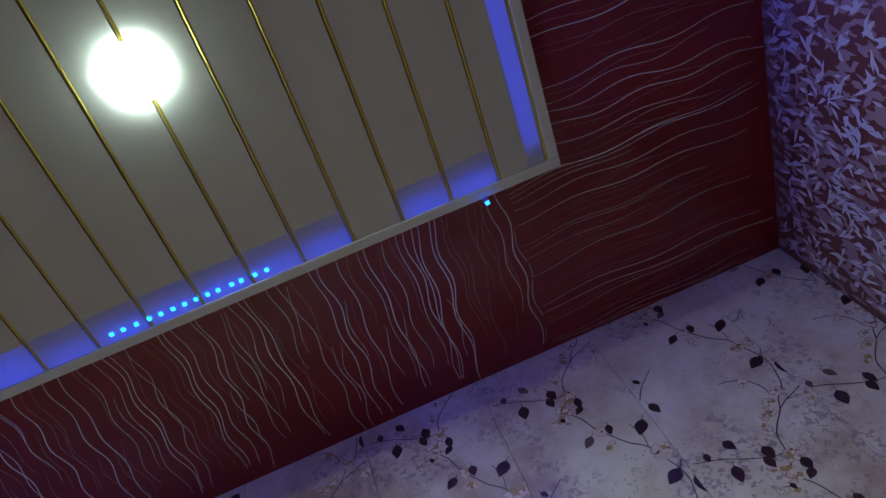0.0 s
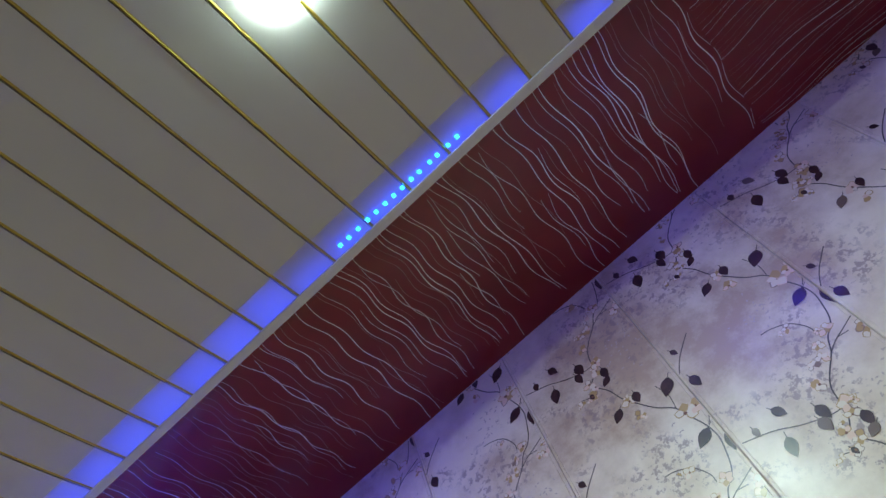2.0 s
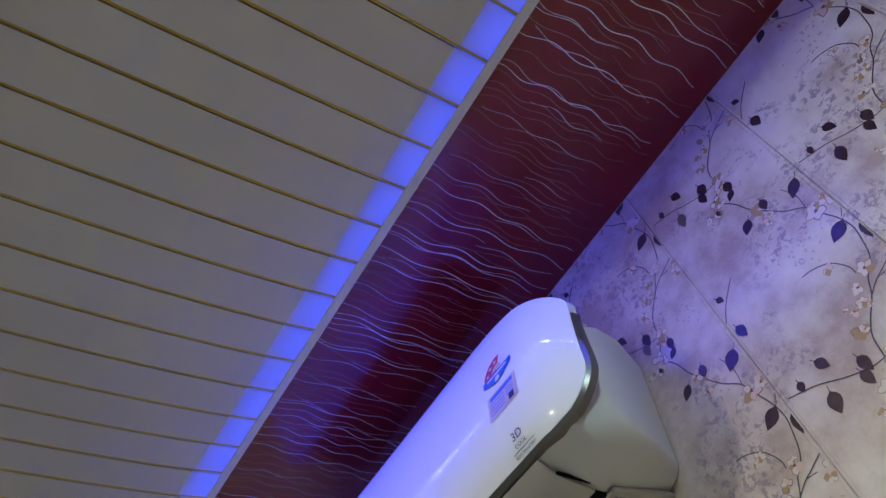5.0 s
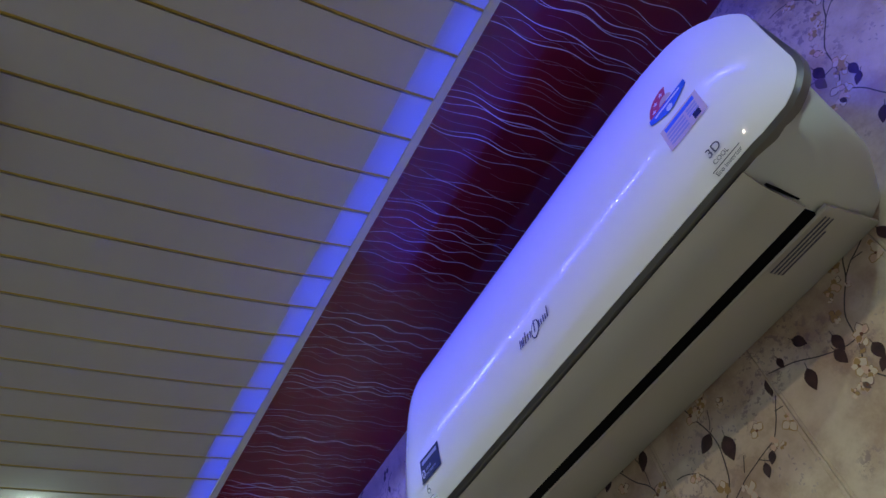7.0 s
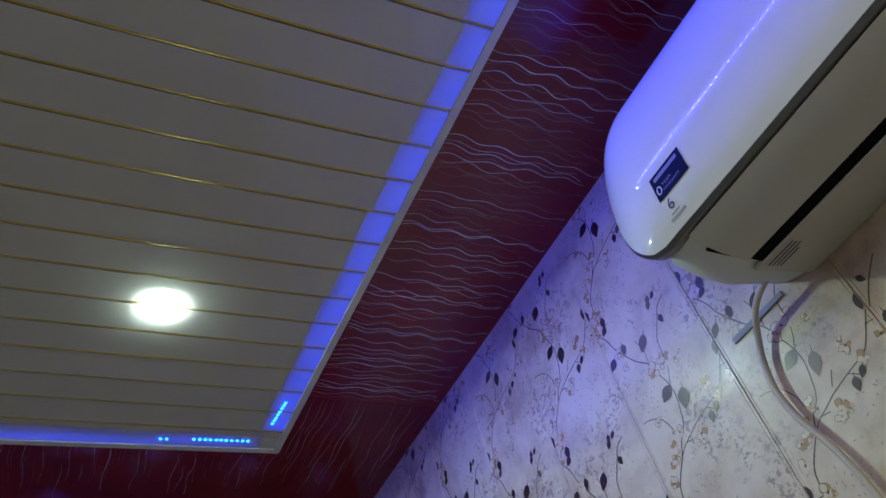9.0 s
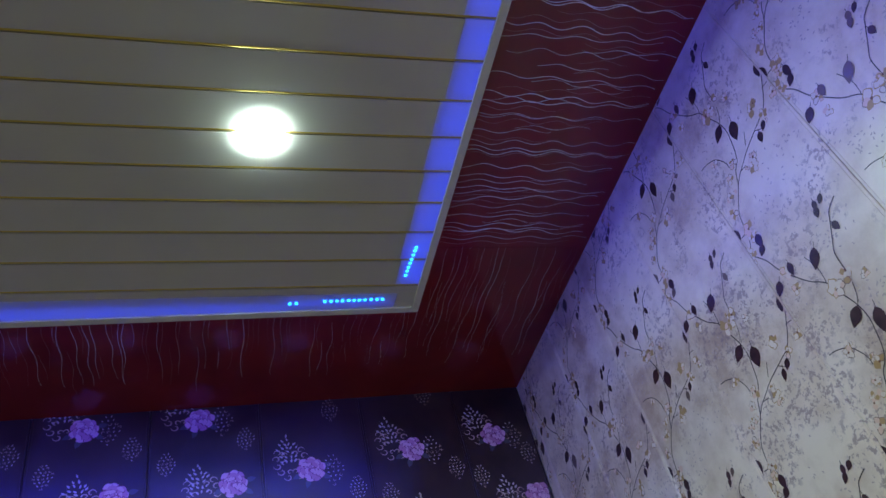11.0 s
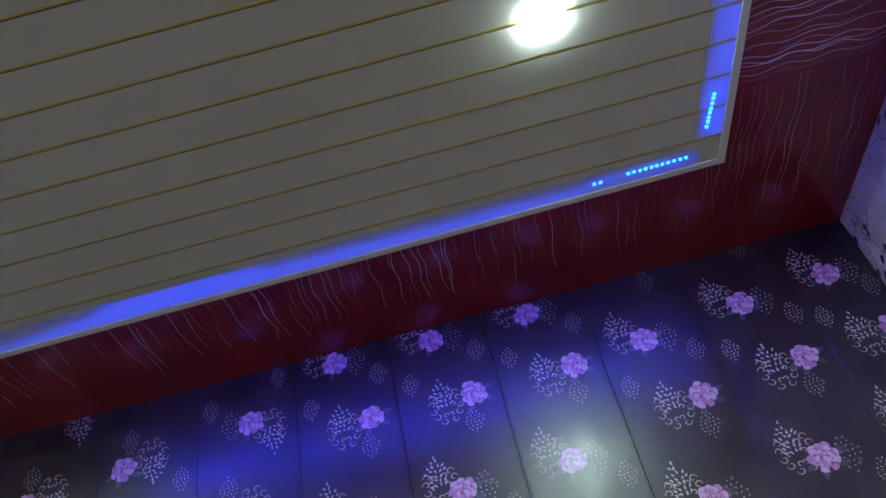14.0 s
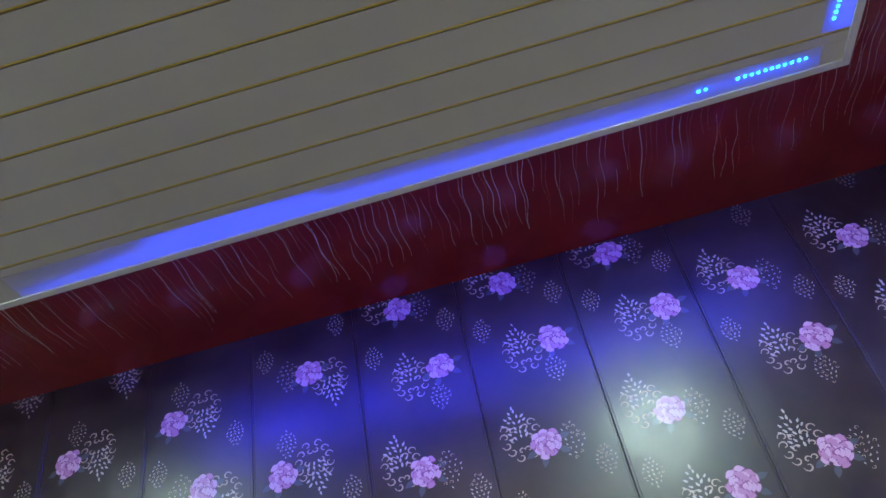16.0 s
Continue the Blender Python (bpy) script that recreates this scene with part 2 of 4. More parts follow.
def white_field():
    rng = random.Random(4)
    bm = bmesh.new()
    joints = [FIRST - BOARD * k for k in range(41)]
    edges = [X0 - 0.002] + joints + [X1 + 0.002]
    lit = []

    def sheet(xa, xb, ya, yb, dz=0.0, index=0):
        """Underside of a board between two joints, with its turned-up long edges."""
        g = 0.0033
        n = max(1, int(abs(yb - ya) / 0.06))
        ys = [ya + (yb - ya) * i / n for i in range(n + 1)]
        lines = []
        for x, d, up in ((xa - g, dz, 0.012), (xa - g, dz, 0.0), (xb + g, -dz, 0.0), (xb + g, -dz, 0.012)):
            lines.append([bm.verts.new((x, y, Z + d + up)) for y in ys])
        for a, b in zip(lines, lines[1:]):
            for i in range(n):
                f = bm.faces.new((a[i], b[i], b[i + 1], a[i + 1]))
                f.material_index = index

    last = len(edges) - 2
    for k, (a, b) in enumerate(zip(edges, edges[1:])):
        dz = rng.uniform(-0.0004, 0.0004)
        n_in = GLOW_IN + rng.uniform(-0.004, 0.004)
        s_in = GLOW_IN + rng.uniform(-0.004, 0.004)
        if k == last:
            # the last board: the added glowing band runs along it
            m = X1 + TW + 0.044
            sheet(a, m, Y0 - 0.002, Y1 + 0.002, dz)
            sheet(m + 0.0064, b, Y0 - 0.06, -1.70, 0, 2)
            sheet(m + 0.0064, b, Y0 - 0.002, Y0 - 0.06, 0, 0)
            sheet(m + 0.0064, b, -1.70, Y1 + 0.002, 0, 0)
            # band width follows the uneven blue glow, tapered at both ends
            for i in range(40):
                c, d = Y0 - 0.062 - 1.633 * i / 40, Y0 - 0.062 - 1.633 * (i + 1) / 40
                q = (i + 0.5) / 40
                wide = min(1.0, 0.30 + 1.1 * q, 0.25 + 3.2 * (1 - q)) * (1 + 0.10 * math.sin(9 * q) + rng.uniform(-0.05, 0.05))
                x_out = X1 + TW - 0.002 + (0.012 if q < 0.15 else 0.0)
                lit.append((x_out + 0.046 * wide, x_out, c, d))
            continue
        if k == 1:
            m = X0 - 0.053
            sheet(a, m, Y0 - 0.002, Y1 + 0.002, 0, 2)
            sheet(m + 0.0064, b, Y0 - 0.002, Y1 + 0.002, 0, 0)
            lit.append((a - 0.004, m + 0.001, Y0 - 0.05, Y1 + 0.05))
            continue
        if k == 0:
            sheet(a, b, Y0 - 0.002, Y1 + 0.002, 0)
            continue
        sheet(a, b, Y0 - 0.002, Y0 - n_in, dz, 0 if k == 4 else 2)
        sheet(a, b, Y0 - n_in, Y1 + s_in, dz)
        sheet(a, b, Y1 + s_in, Y1 + 0.002, dz, 2)
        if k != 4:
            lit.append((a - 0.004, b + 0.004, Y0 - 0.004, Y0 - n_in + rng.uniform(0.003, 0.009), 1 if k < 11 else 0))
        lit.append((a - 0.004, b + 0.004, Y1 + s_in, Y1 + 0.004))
    # gold strips: rounded beads in the joints
    for x in joints:
        prof = [(0.0036, 0.006), (0.0032, 0.0010), (0.0008, -0.0006), (-0.0016, 0.0010), (-0.0020, 0.006)]
        n = 40
        rows = [[bm.verts.new((x + u, Y0 - 0.002 + (Y1 - Y0 + 0.004) * k / n, Z + w)) for u, w in prof] for k in range(n + 1)]
        for p, q in zip(rows, rows[1:]):
            for i in range(4):
                f = bm.faces.new((p[i], q[i], q[i + 1], p[i + 1]))
                f.material_index = 1
    for v in bm.verts:
        v.co.z -= sag(v.co.x, v.co.y)
    # boarding behind and the rim of the dropped field
    box(bm, (X1 + 0.004, Y1 + 0.004, Z + 0.020), (X0 - 0.004, Y0 - 0.004, Z + 0.030))
    for lo, hi in (((X1, Y0 - 0.003), (X0, Y0)), ((X1, Y1), (X0, Y1 + 0.003)), ((X0 - 0.003, Y1 + 0.003), (X0, Y0 - 0.003)), ((X1, Y1 + 0.003), (X1 + 0.003, Y0 - 0.003))):
        box(bm, (*lo, Z + 0.001), (*hi, ZM))
    skew(bm)
    ob = part("ceiling", bm, [PVC, GOLD, PVC_THIN])
    # emissive sheets shaped like the blue glow, standing in for LED tape
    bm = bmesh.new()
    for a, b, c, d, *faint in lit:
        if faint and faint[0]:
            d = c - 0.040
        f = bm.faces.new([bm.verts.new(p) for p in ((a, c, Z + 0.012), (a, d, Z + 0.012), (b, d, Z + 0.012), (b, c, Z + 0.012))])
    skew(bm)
    part("glow_band", bm, BAND_GLOW, ob, "added blue glowing band above the thin boards in place of LED tape")
    return tagged(ob, "white glossy PVC ceiling boards with gold joint strips", "ceiling", kind="structure")


white_field()


def border():
    """Maroon laminate border above and round the white field, with printed silver waves."""
    rng = random.Random(11)
    t = 0.010
    bm = bmesh.new()
    sx0, sx1 = X0 - 0.078, X1 + 0.130
    box(bm, (WX1, Y0 + 0.001, ZM), (WX0, WY0, ZM + t))
    box(bm, (WX1, WY1, ZM), (WX0, Y1 - 0.001, ZM + t))
    box(bm, (X0 + 0.001, Y1 - 0.001, ZM), (WX0, Y0 + 0.001, ZM + t))
    box(bm, (WX1, Y1 - 0.001, ZM), (X1 - 0.001, Y0 + 0.001, ZM + t))
    skew(bm)
    ob = part("ceiling_border", bm, MAROON)
    tagged(ob, "maroon glossy laminate ceiling border with silver wave print", "ceiling border", kind="structure")
    bm = bmesh.new()
    level = [0]

    def wave(start, along, side, length, amp, period, width, phase, drift, index=0):
        level[0] += 1
        z = ZM - 0.0002 - 0.000004 * (level[0] % 60)
        pts = []
        k = max(8, int(length / 0.008))
        for i in range(k + 1):
            s = length * i / k
            o = amp * math.sin(2 * math.pi * s / period + phase) + 0.25 * amp * math.sin(2 * math.pi * s / (period * 2.3) + phase * 1.7) + drift * s
            p = Vector(start) + Vector(along) * s + Vector(side) * o
            if WX1 < p.x < WX0 and WY1 < p.y < WY0 and not (X1 < p.x < X0 and Y1 < p.y < Y0):
                pts.append((p.x, p.y, z))
        if len(pts) > 3:
            ribbon(bm, pts, width, (0, 0, -1), index, True)

    def bundle(count, start, step, along, side, reach, gap=1.0, thin=1.0, slow=1.0):
        """Neighbouring strokes that swing nearly together, some bold, most faint, some short; now and then two cross."""
        phase, period, p = rng.uniform(0, 6.28), 0.115, 0.0
        while p < count:
            phase += rng.uniform(-0.8, 0.8)
            period = min(0.15, max(0.09, period + rng.uniform(-0.010, 0.010)))
            kind = rng.random()
            bold, mid = kind < 0.20, kind < 0.50
            s = 0.0 if bold else rng.choice((0.0, 0.0, 0.0, 0.05, 0.12, 0.20))
            ln = (reach - s) * (rng.uniform(0.9, 1.0) if bold else rng.uniform(0.45, 1.0))
            width = rng.uniform(0.0016, 0.0022) if bold else rng.uniform(0.0010, 0.0014) if mid else rng.uniform(0.0007, 0.0010)
            o = Vector(start) + Vector(step) * p + Vector(along) * s
            wave(o, along, side, ln * min(1.0, thin * 1.6), rng.uniform(0.0035, 0.0060) * (0.7 if thin < 0.5 else 1.0), period * slow, width * thin, phase, rng.uniform(-0.04, 0.04), 0 if mid else 1)
            p += rng.uniform(0.0075, 0.0150) * gap

    bundle(sx0 - sx1 - 0.01, (sx0 - 0.004, Y0 + 0.004, 0), (-1, 0, 0), (0, 1, 0), (1, 0, 0), WY0 - Y0 - 0.004)
    bundle(sx0 - sx1 - 0.01, (sx0 - 0.004, Y1 - 0.004, 0), (-1, 0, 0), (0, -1, 0), (1, 0, 0), Y1 - WY1 - 0.004)
    bundle(WY0 - Y0 - 0.01, (sx0, Y0 + 0.006, 0), (0, 1, 0), (1, 0, 0), (0, 1, 0), WX0 - sx0 - 0.004, 1.0, 0.75, 1.7)
    bundle(Y0 - WY1 - 0.01, (X0 + 0.002, WY1 + 0.006, 0), (0, 1, 0), (1, 0, 0), (0, 1, 0), WX0 - X0 - 0.004, 1.2, 0.75, 1.7)
    bundle(WY0 - Y0 - 0.01, (sx1, Y0 + 0.006, 0), (0, 1, 0), (-1, 0, 0), (0, 1, 0), sx1 - WX1 - 0.004, 1.3, 0.46, 1.2)
    bundle(Y0 - WY1 - 0.01, (X1 - 0.002, WY1 + 0.006, 0), (0, 1, 0), (-1, 0, 0), (0, 1, 0), X1 - WX1 - 0.004, 1.3, 0.46, 1.2)
    part("silver_waves", bm, [SILVER, SILVER_DIM], ob, "thin silver wavy printed lines")
    bm = bmesh.new()
    for x in (sx0, sx1):
        for a, b in ((Y0, WY0), (WY1, Y1)):
            box(bm, (x - 0.0008, a + 0.003, ZM - 0.0006), (x + 0.0008, b - 0.003, ZM + 0.001))
    part("joint_line", bm, MAROON, ob)
    return ob


border_ob = border()


def trim_rail(name, lo, hi):
    """A white edge profile: a rounded flat flange under the board ends."""
    bm = bmesh.new()
    box(bm, (lo[0], lo[1], Z - 0.004), (hi[0], hi[1], Z + 0.0008), 0.0014)
    skew(bm)
    return tagged(part(name, bm, TRIM), "white plastic edge trim round the ceiling field", "trim", kind="structure")


trim_rail("trim", (X1, Y0 - TW, 0), (X0, Y0, 0))
trim_rail("trim", (X1, Y1, 0), (X0, Y1 + TW, 0))
trim_rail("trim", (X0 - TW, Y1 + TW, 0), (X0, Y0 - TW, 0))
trim_rail("trim", (X1, Y1 + TW, 0), (X1 + TW, Y0 - TW, 0))


# ---- blue LED tape on the outer rim of the dropped field ----
def diode(bm, c, d, n, r=0.0025, h=0.0015):
    d, n = Vector(d), Vector(n)
    s = n.cross(d)
    q = [bm.verts.new(Vector(c) + d * r * p + s * r * o + n * h) for p, o in ((-1, -1), (1, -1), (1, 1), (-1, 1))]
    w = [bm.verts.new(Vector(c) + d * r * p + s * r * o) for p, o in ((-1, -1), (1, -1), (1, 1), (-1, 1))]
    bm.faces.new(q)
    for j in range(4):
        bm.faces.new((w[j], w[(j + 1) % 4], q[(j + 1) % 4], q[j]))


def led_strip(a, b, n):
    """Tape on the rim, its diodes facing down and outwards past the trim."""
    root = empty("led_strip", (0, 0, 0))
    a, b = Vector(a), Vector(b)
    out = Vector(n)
    n = (out * 0.6 - Vector((0, 0, 0.9))).normalized()
    d = (b - a).normalized()
    s = n.cross(d)
    ln = (b - a).length
    k = int(ln / 0.0167)
    bm = bmesh.new()
    ribbon(bm, [a, (a + b) / 2, b], 0.010, n)
    ribbon(bm, [a - n * 0.001, (a + b) / 2 - n * 0.001, b - n * 0.001], 0.012, n)
    part("tape", bm, STRIP, root)
    bm = bmesh.new()
    for i in range(k):
        c = a + d * (ln * (i + 0.5) / k) + n * 0.0006
        bm.faces.new([bm.verts.new(c + d * 0.0017 * p + s * 0.0017 * o) for p, o in ((-1, -1), (1, -1), (1, 1), (-1, 1))])
    tagged(part("diodes", bm, LED_GLOW, root, "row of glowing blue diodes"), kind="stuff")
    return tagged(root, "blue glowing LED tape on the rim of the ceiling field", "led strip", group="ceiling rim lighting")


ZL = Z + 0.036
led_strip((X0 - 0.14, Y0 + 0.006, ZL), (X0 - 0.45, Y0 + 0.006, ZL), (0, 1, 0))
led_strip((X0 - 0.95, Y0 + 0.006, ZL), (X1, Y0 + 0.006, ZL), (0, 1, 0))
led_strip((X0, Y1 - 0.006, ZL), (X1, Y1 - 0.006, ZL), (0, -1, 0))
led_strip((X0 + 0.006, Y0, ZL), (X0 + 0.006, Y1, ZL), (1, 0, 0))
led_strip((X1 - 0.006, Y0, ZL), (X1 - 0.028, -1.72, ZL), (-1, 0, 0))


def shown_diodes(a, b, step):
    """Diodes that show as bright points on the board ends."""
    root = empty("led_row", a)
    a, b = Vector(a), Vector(b)
    d = (b - a).normalized()
    bm = bmesh.new()
    rng = random.Random(int(abs(a.x) * 1000))
    k = max(1, int((b - a).length / step))
    for i in range(k):
        s = (i + 0.5) / k + rng.uniform(-0.1, 0.1) / k
        q = a + (b - a) * s
        diode(bm, (b - a) * s - Vector((0, 0, 0.0012 + sag(q.x, q.y))), d, (0, 0, -1), 0.0028, 0.0012)
    part("diodes", bm, DOT_GLOW, root)
    return tagged(root, "short row of bright blue diodes at the board edge", "led strip", group="ceiling rim lighting")


shown_diodes((-0.475, -0.031, Z), (-0.735, -0.032, Z), 0.0175)
shown_diodes((-3.155, -0.045, Z), (-3.255, -0.053, Z), 0.012)
shown_diodes((-3.327, -0.085, Z), (-3.330, -0.225, Z), 0.012)
shown_diodes((-3.334, -0.275, Z), (-3.335, -0.300, Z), 0.012)


def hanging_tape():
    root = empty("loose_led_tape", (-0.133, 0.004, Z))
    bm = bmesh.new()
    ribbon(bm, [(0.004, 0.002, 0.028), (0.002, 0.003, 0.010), (0.0, 0.002, -0.008), (-0.002, -0.001, -0.021)], 0.008, (0.0, 1.0, 0.1))
    part("tape", bm, STRIP, root)
    bm = bmesh.new()
    diode(bm, (-0.001, -0.004, -0.021), (1, 0, 0), (0, -0.5, -0.86), 0.003, 0.002)
    part("diode", bm, DOT_GLOW, root)
    return tagged(root, "loose blue LED tape end hanging below the trim", "led strip")


hanging_tape()


# ---- round ceiling lamps ----
def ceiling_lamp(x, y, lens_mat, dome_mat, label, group):
    root = empty("ceiling_lamp", (x, y, Z - sag(x, y)))
    k = 40

    def turned(name, prof, cap, material, text=""):
        bm = bmesh.new()
        rings = [[bm.verts.new((r * math.cos(2 * math.pi * i / k), r * math.sin(2 * math.pi * i / k), z)) for i in range(k)] for r, z in prof]
        for a, b in zip(rings, rings[1:]):
            for i in range(k):
                bm.faces.new((a[i], b[i], b[(i + 1) % k], a[(i + 1) % k]))
        if cap:
            bm.faces.new(rings[-1][::-1])
        return smooth(part(name, bm, material, root, text), 60)

    turned("bezel", [(0.0400, 0.0008), (0.0400, -0.0016), (0.0390, -0.0020)], False, TRIM)
    # added side glow that lays a halo on the boards round the lens
    turned("halo_rim", [(0.0391, -0.0016), (0.0385, -0.0050), (0.0345, -0.0070)], False, dome_mat, "glowing rim added to brighten the boards round the lamp")
    turned("lens", [(0.0345, -0.0070), (0.0290, -0.0080), (0.0180, -0.0090), (0.0080, -0.0093)], True, lens_mat, "bright round lamp lens")
    return tagged(root, label, "ceiling lamp", group=group)


for lx, ly in ((-0.514, -0.368), (-2.877, -0.380), (-0.514, -2.02), (-2.877, -2.02)):
    ceiling_lamp(lx, ly, LAMP_GLOW, LAMP_RIM, "lit round white ceiling lamp on white boards", "ceiling lamps")
# added out of view to brighten the floral wall below the air conditioner
ceiling_lamp(-1.40, -1.15, WARM_GLOW, WARM_RIM, "unseen warm fill lamp added beside the fan", "")


def ceiling_fan(x, y, turn):
    """Short-rod fan: canopy, rod, motor housing and three blades with rounded tips."""
    root = empty("ceiling_fan", (x, y, Z - sag(x, y)))

    def turned(name, prof):
        bm = bmesh.new()
        k = 28
        rings = [[bm.verts.new((r * math.cos(2 * math.pi * i / k), r * math.sin(2 * math.pi * i / k), z)) for i in range(k)] for r, z in prof]
        for a, b in zip(rings, rings[1:]):
            for i in range(k):
                bm.faces.new((a[i], b[i], b[(i + 1) % k], a[(i + 1) % k]))
        bm.faces.new(rings[-1][::-1])
        return smooth(part(name, bm, FAN_BROWN, root), 40)

    turned("canopy", [(0.060, 0.001), (0.060, -0.010), (0.040, -0.035), (0.014, -0.042)])
    turned("rod", [(0.012, -0.030), (0.012, -0.075), (0.004, -0.076)])
    turned("motor_housing", [(0.020, -0.060), (0.075, -0.068), (0.100, -0.085), (0.100, -0.110), (0.080, -0.128), (0.020, -0.134)])
    for q in range(3):
        a = radians(turn + 120 * q)
        bm = bmesh.new()
        edge = [(0.16, -0.045), (0.30, -0.055), (0.50, -0.062), (0.57, -0.060)]
        edge += [(0.57 + 0.060 * math.sin(b), -0.060 * math.cos(b)) for b in (math.pi * i / 10 for i in range(1, 10))]
        edge += [(0.57, 0.060), (0.50, 0.062), (0.30, 0.055), (0.16, 0.045)]
        low = [bm.verts.new((r, w, -0.100 - 0.10 * w)) for r, w in edge]
        top = [bm.verts.new((r, w, -0.096 - 0.10 * w)) for r, w in edge]
        bm.faces.new(low[::-1])
        bm.faces.new(top)
        for i in range(len(edge)):
            j = (i + 1) % len(edge)
            bm.faces.new((low[i], low[j], top[j], top[i]))
        bmesh.ops.rotate(bm, verts=bm.verts, cent=(0, 0, 0), matrix=Matrix.Rotation(a, 3, "Z"))
        blade = part("blade", bm, FAN_BROWN, root)
        bm = bmesh.new()
        box(bm, (0.085, -0.018, -0.103), (0.21, 0.018, -0.0985), 0.002)
        bmesh.ops.rotate(bm, verts=bm.verts, cent=(0, 0, 0), matrix=Matrix.Rotation(a, 3, "Z"))
        part("blade_arm", bm, FAN_BROWN, blade)
    return tagged(root, "dark brown ceiling fan at rest under white boards", "ceiling fan")


ceiling_fan(-1.692, -1.186, 109.0)


# ---- walls and floor ----
def wall(name, lo, hi, material, label):
    return tagged(box_part(name, lo, hi, material), label, "wall", kind="structure")


TOP = Z + 0.12
wall_north = wall("wall_north", (WX1 - 0.12, WY0 + 0.008, 0), (WX0 + 0.12, WY0 + 0.12, TOP), PLAIN, "wall clad in cream floral printed panels")
wall_west = wall("wall_west", (WX1 - 0.12, WY1 - 0.12, 0), (WX1 - 0.008, WY0 + 0.008, TOP), PLAIN, "wall clad in dark brown rose printed panels")
wall_east = wall("wall_east", (WX0, WY1 - 0.12, 0), (WX0 + 0.12, WY0 + 0.008, TOP), SHARD, "wall with white and rust torn-leaf print")
wall("wall_south", (WX1 - 0.008, WY1 - 0.12, 0), (WX0, WY1, TOP), PLAIN, "plain cream painted wall")
tagged(box_part("floor", (WX1 - 0.12, WY1 - 0.12, -0.1), (WX0 + 0.12, WY0 + 0.12, 0), FLOOR), "beige tiled floor", "floor", kind="structure")
tagged(box_part("roof_slab", (WX1 - 0.12, WY1 - 0.12, TOP), (WX0 + 0.12, WY0 + 0.12, TOP + 0.1), PLAIN), "plain slab above the false ceiling", "slab", kind="structure")

def shard_print():
    """Pale pointed paper shards lying every way over the rusty ground."""
    rng = random.Random(31)
    bm = bmesh.new()
    for i in range(4600):
        y, z = rng.uniform(-1.25, WY0 - 0.02), rng.uniform(Z - 0.95, ZM - 0.02)
        a = rng.gauss(1.35, 0.75)
        ln, w = rng.uniform(0.018, 0.042), rng.uniform(0.005, 0.012)
        d, q = Vector((0, math.cos(a), math.sin(a))), Vector((0, -math.sin(a), math.cos(a)))
        c = Vector((WX0 - 0.0004 - 0.0000002 * i, y, z))
        out = [(-ln / 2, -w * rng.uniform(0.1, 0.6)), (ln * rng.uniform(-0.1, 0.2), -w * 0.5), (ln / 2, w * rng.uniform(-0.3, 0.3)), (ln * rng.uniform(-0.3, 0.1), w * 0.5)]
        f = bm.faces.new([bm.verts.new(c + d * u + q * v) for u, v in out])
        f.material_index = 0 if rng.random() < 0.7 else 1
        f.normal_update()
        if f.normal.x > 0:
            f.normal_flip()
    return part("shard_print", bm, [SHARD_PALE, SHARD_ROSE], wall_east, "printed pale torn-paper shards")


shard_print()

# ---- floral wall: upright printed panels ----
# one repeat of the printed vine: across the panel, height below the ceiling field
VINE = (
    (-0.105, -0.213), (-0.084, -0.244), (-0.073, -0.276), (-0.056, -0.306), (-0.038, -0.333), (-0.016, -0.356), (-0.005, -0.388),
    (0.004, -0.414), (0.007, -0.440), (0.002, -0.464), (-0.005, -0.486), (-0.014, -0.500), (-0.028, -0.511), (-0.041, -0.533),
    (-0.062, -0.555), (-0.076, -0.575), (-0.083, -0.606), (-0.091, -0.626), (-0.105, -0.641),
)
SHOOTS = (
    ((-0.041, -0.533), (-0.024, -0.522), (-0.008, -0.516), (0.014, -0.507), (0.037, -0.501), (0.064, -0.495), (0.084, -0.491), (0.095, -0.484), (0.107, -0.471), (0.118, -0.456), (0.127, -0.445)),
    ((0.112, -0.461), (0.125, -0.463), (0.135, -0.466)), ((0.126, -0.447), (0.141, -0.446)), ((0.051, -0.498), (0.064, -0.509)),
    ((-0.021, -0.520), (-0.003, -0.523)), ((0.034, -0.478), (0.020, -0.498)),
    ((-0.034, -0.493), (-0.034, -0.481), (-0.040, -0.466), (-0.051, -0.451), (-0.072, -0.440), (-0.088, -0.437)),
    ((-0.015, -0.356), (-0.012, -0.328), (-0.020, -0.298)), ((0.021, -0.387), (0.014, -0.405), (0.007, -0.414)), ((-0.131, -0.653), (-0.109, -0.662)),
)
TWIG_UP = ((0.024, -0.367), (0.027, -0.336), (0.037, -0.320), (0.047, -0.306), (0.057, -0.292), (0.065, -0.282), (0.086, -0.274))
TWIG_SIDE = ((-0.231, -0.445), (-0.225, -0.419), (-0.212, -0.392), (-0.195, -0.369), (-0.165, -0.342))
BRANCH = ((-0.083, -0.606), (-0.105, -0.603), (-0.138, -0.589), (-0.170, -0.571), (-0.211, -0.557))
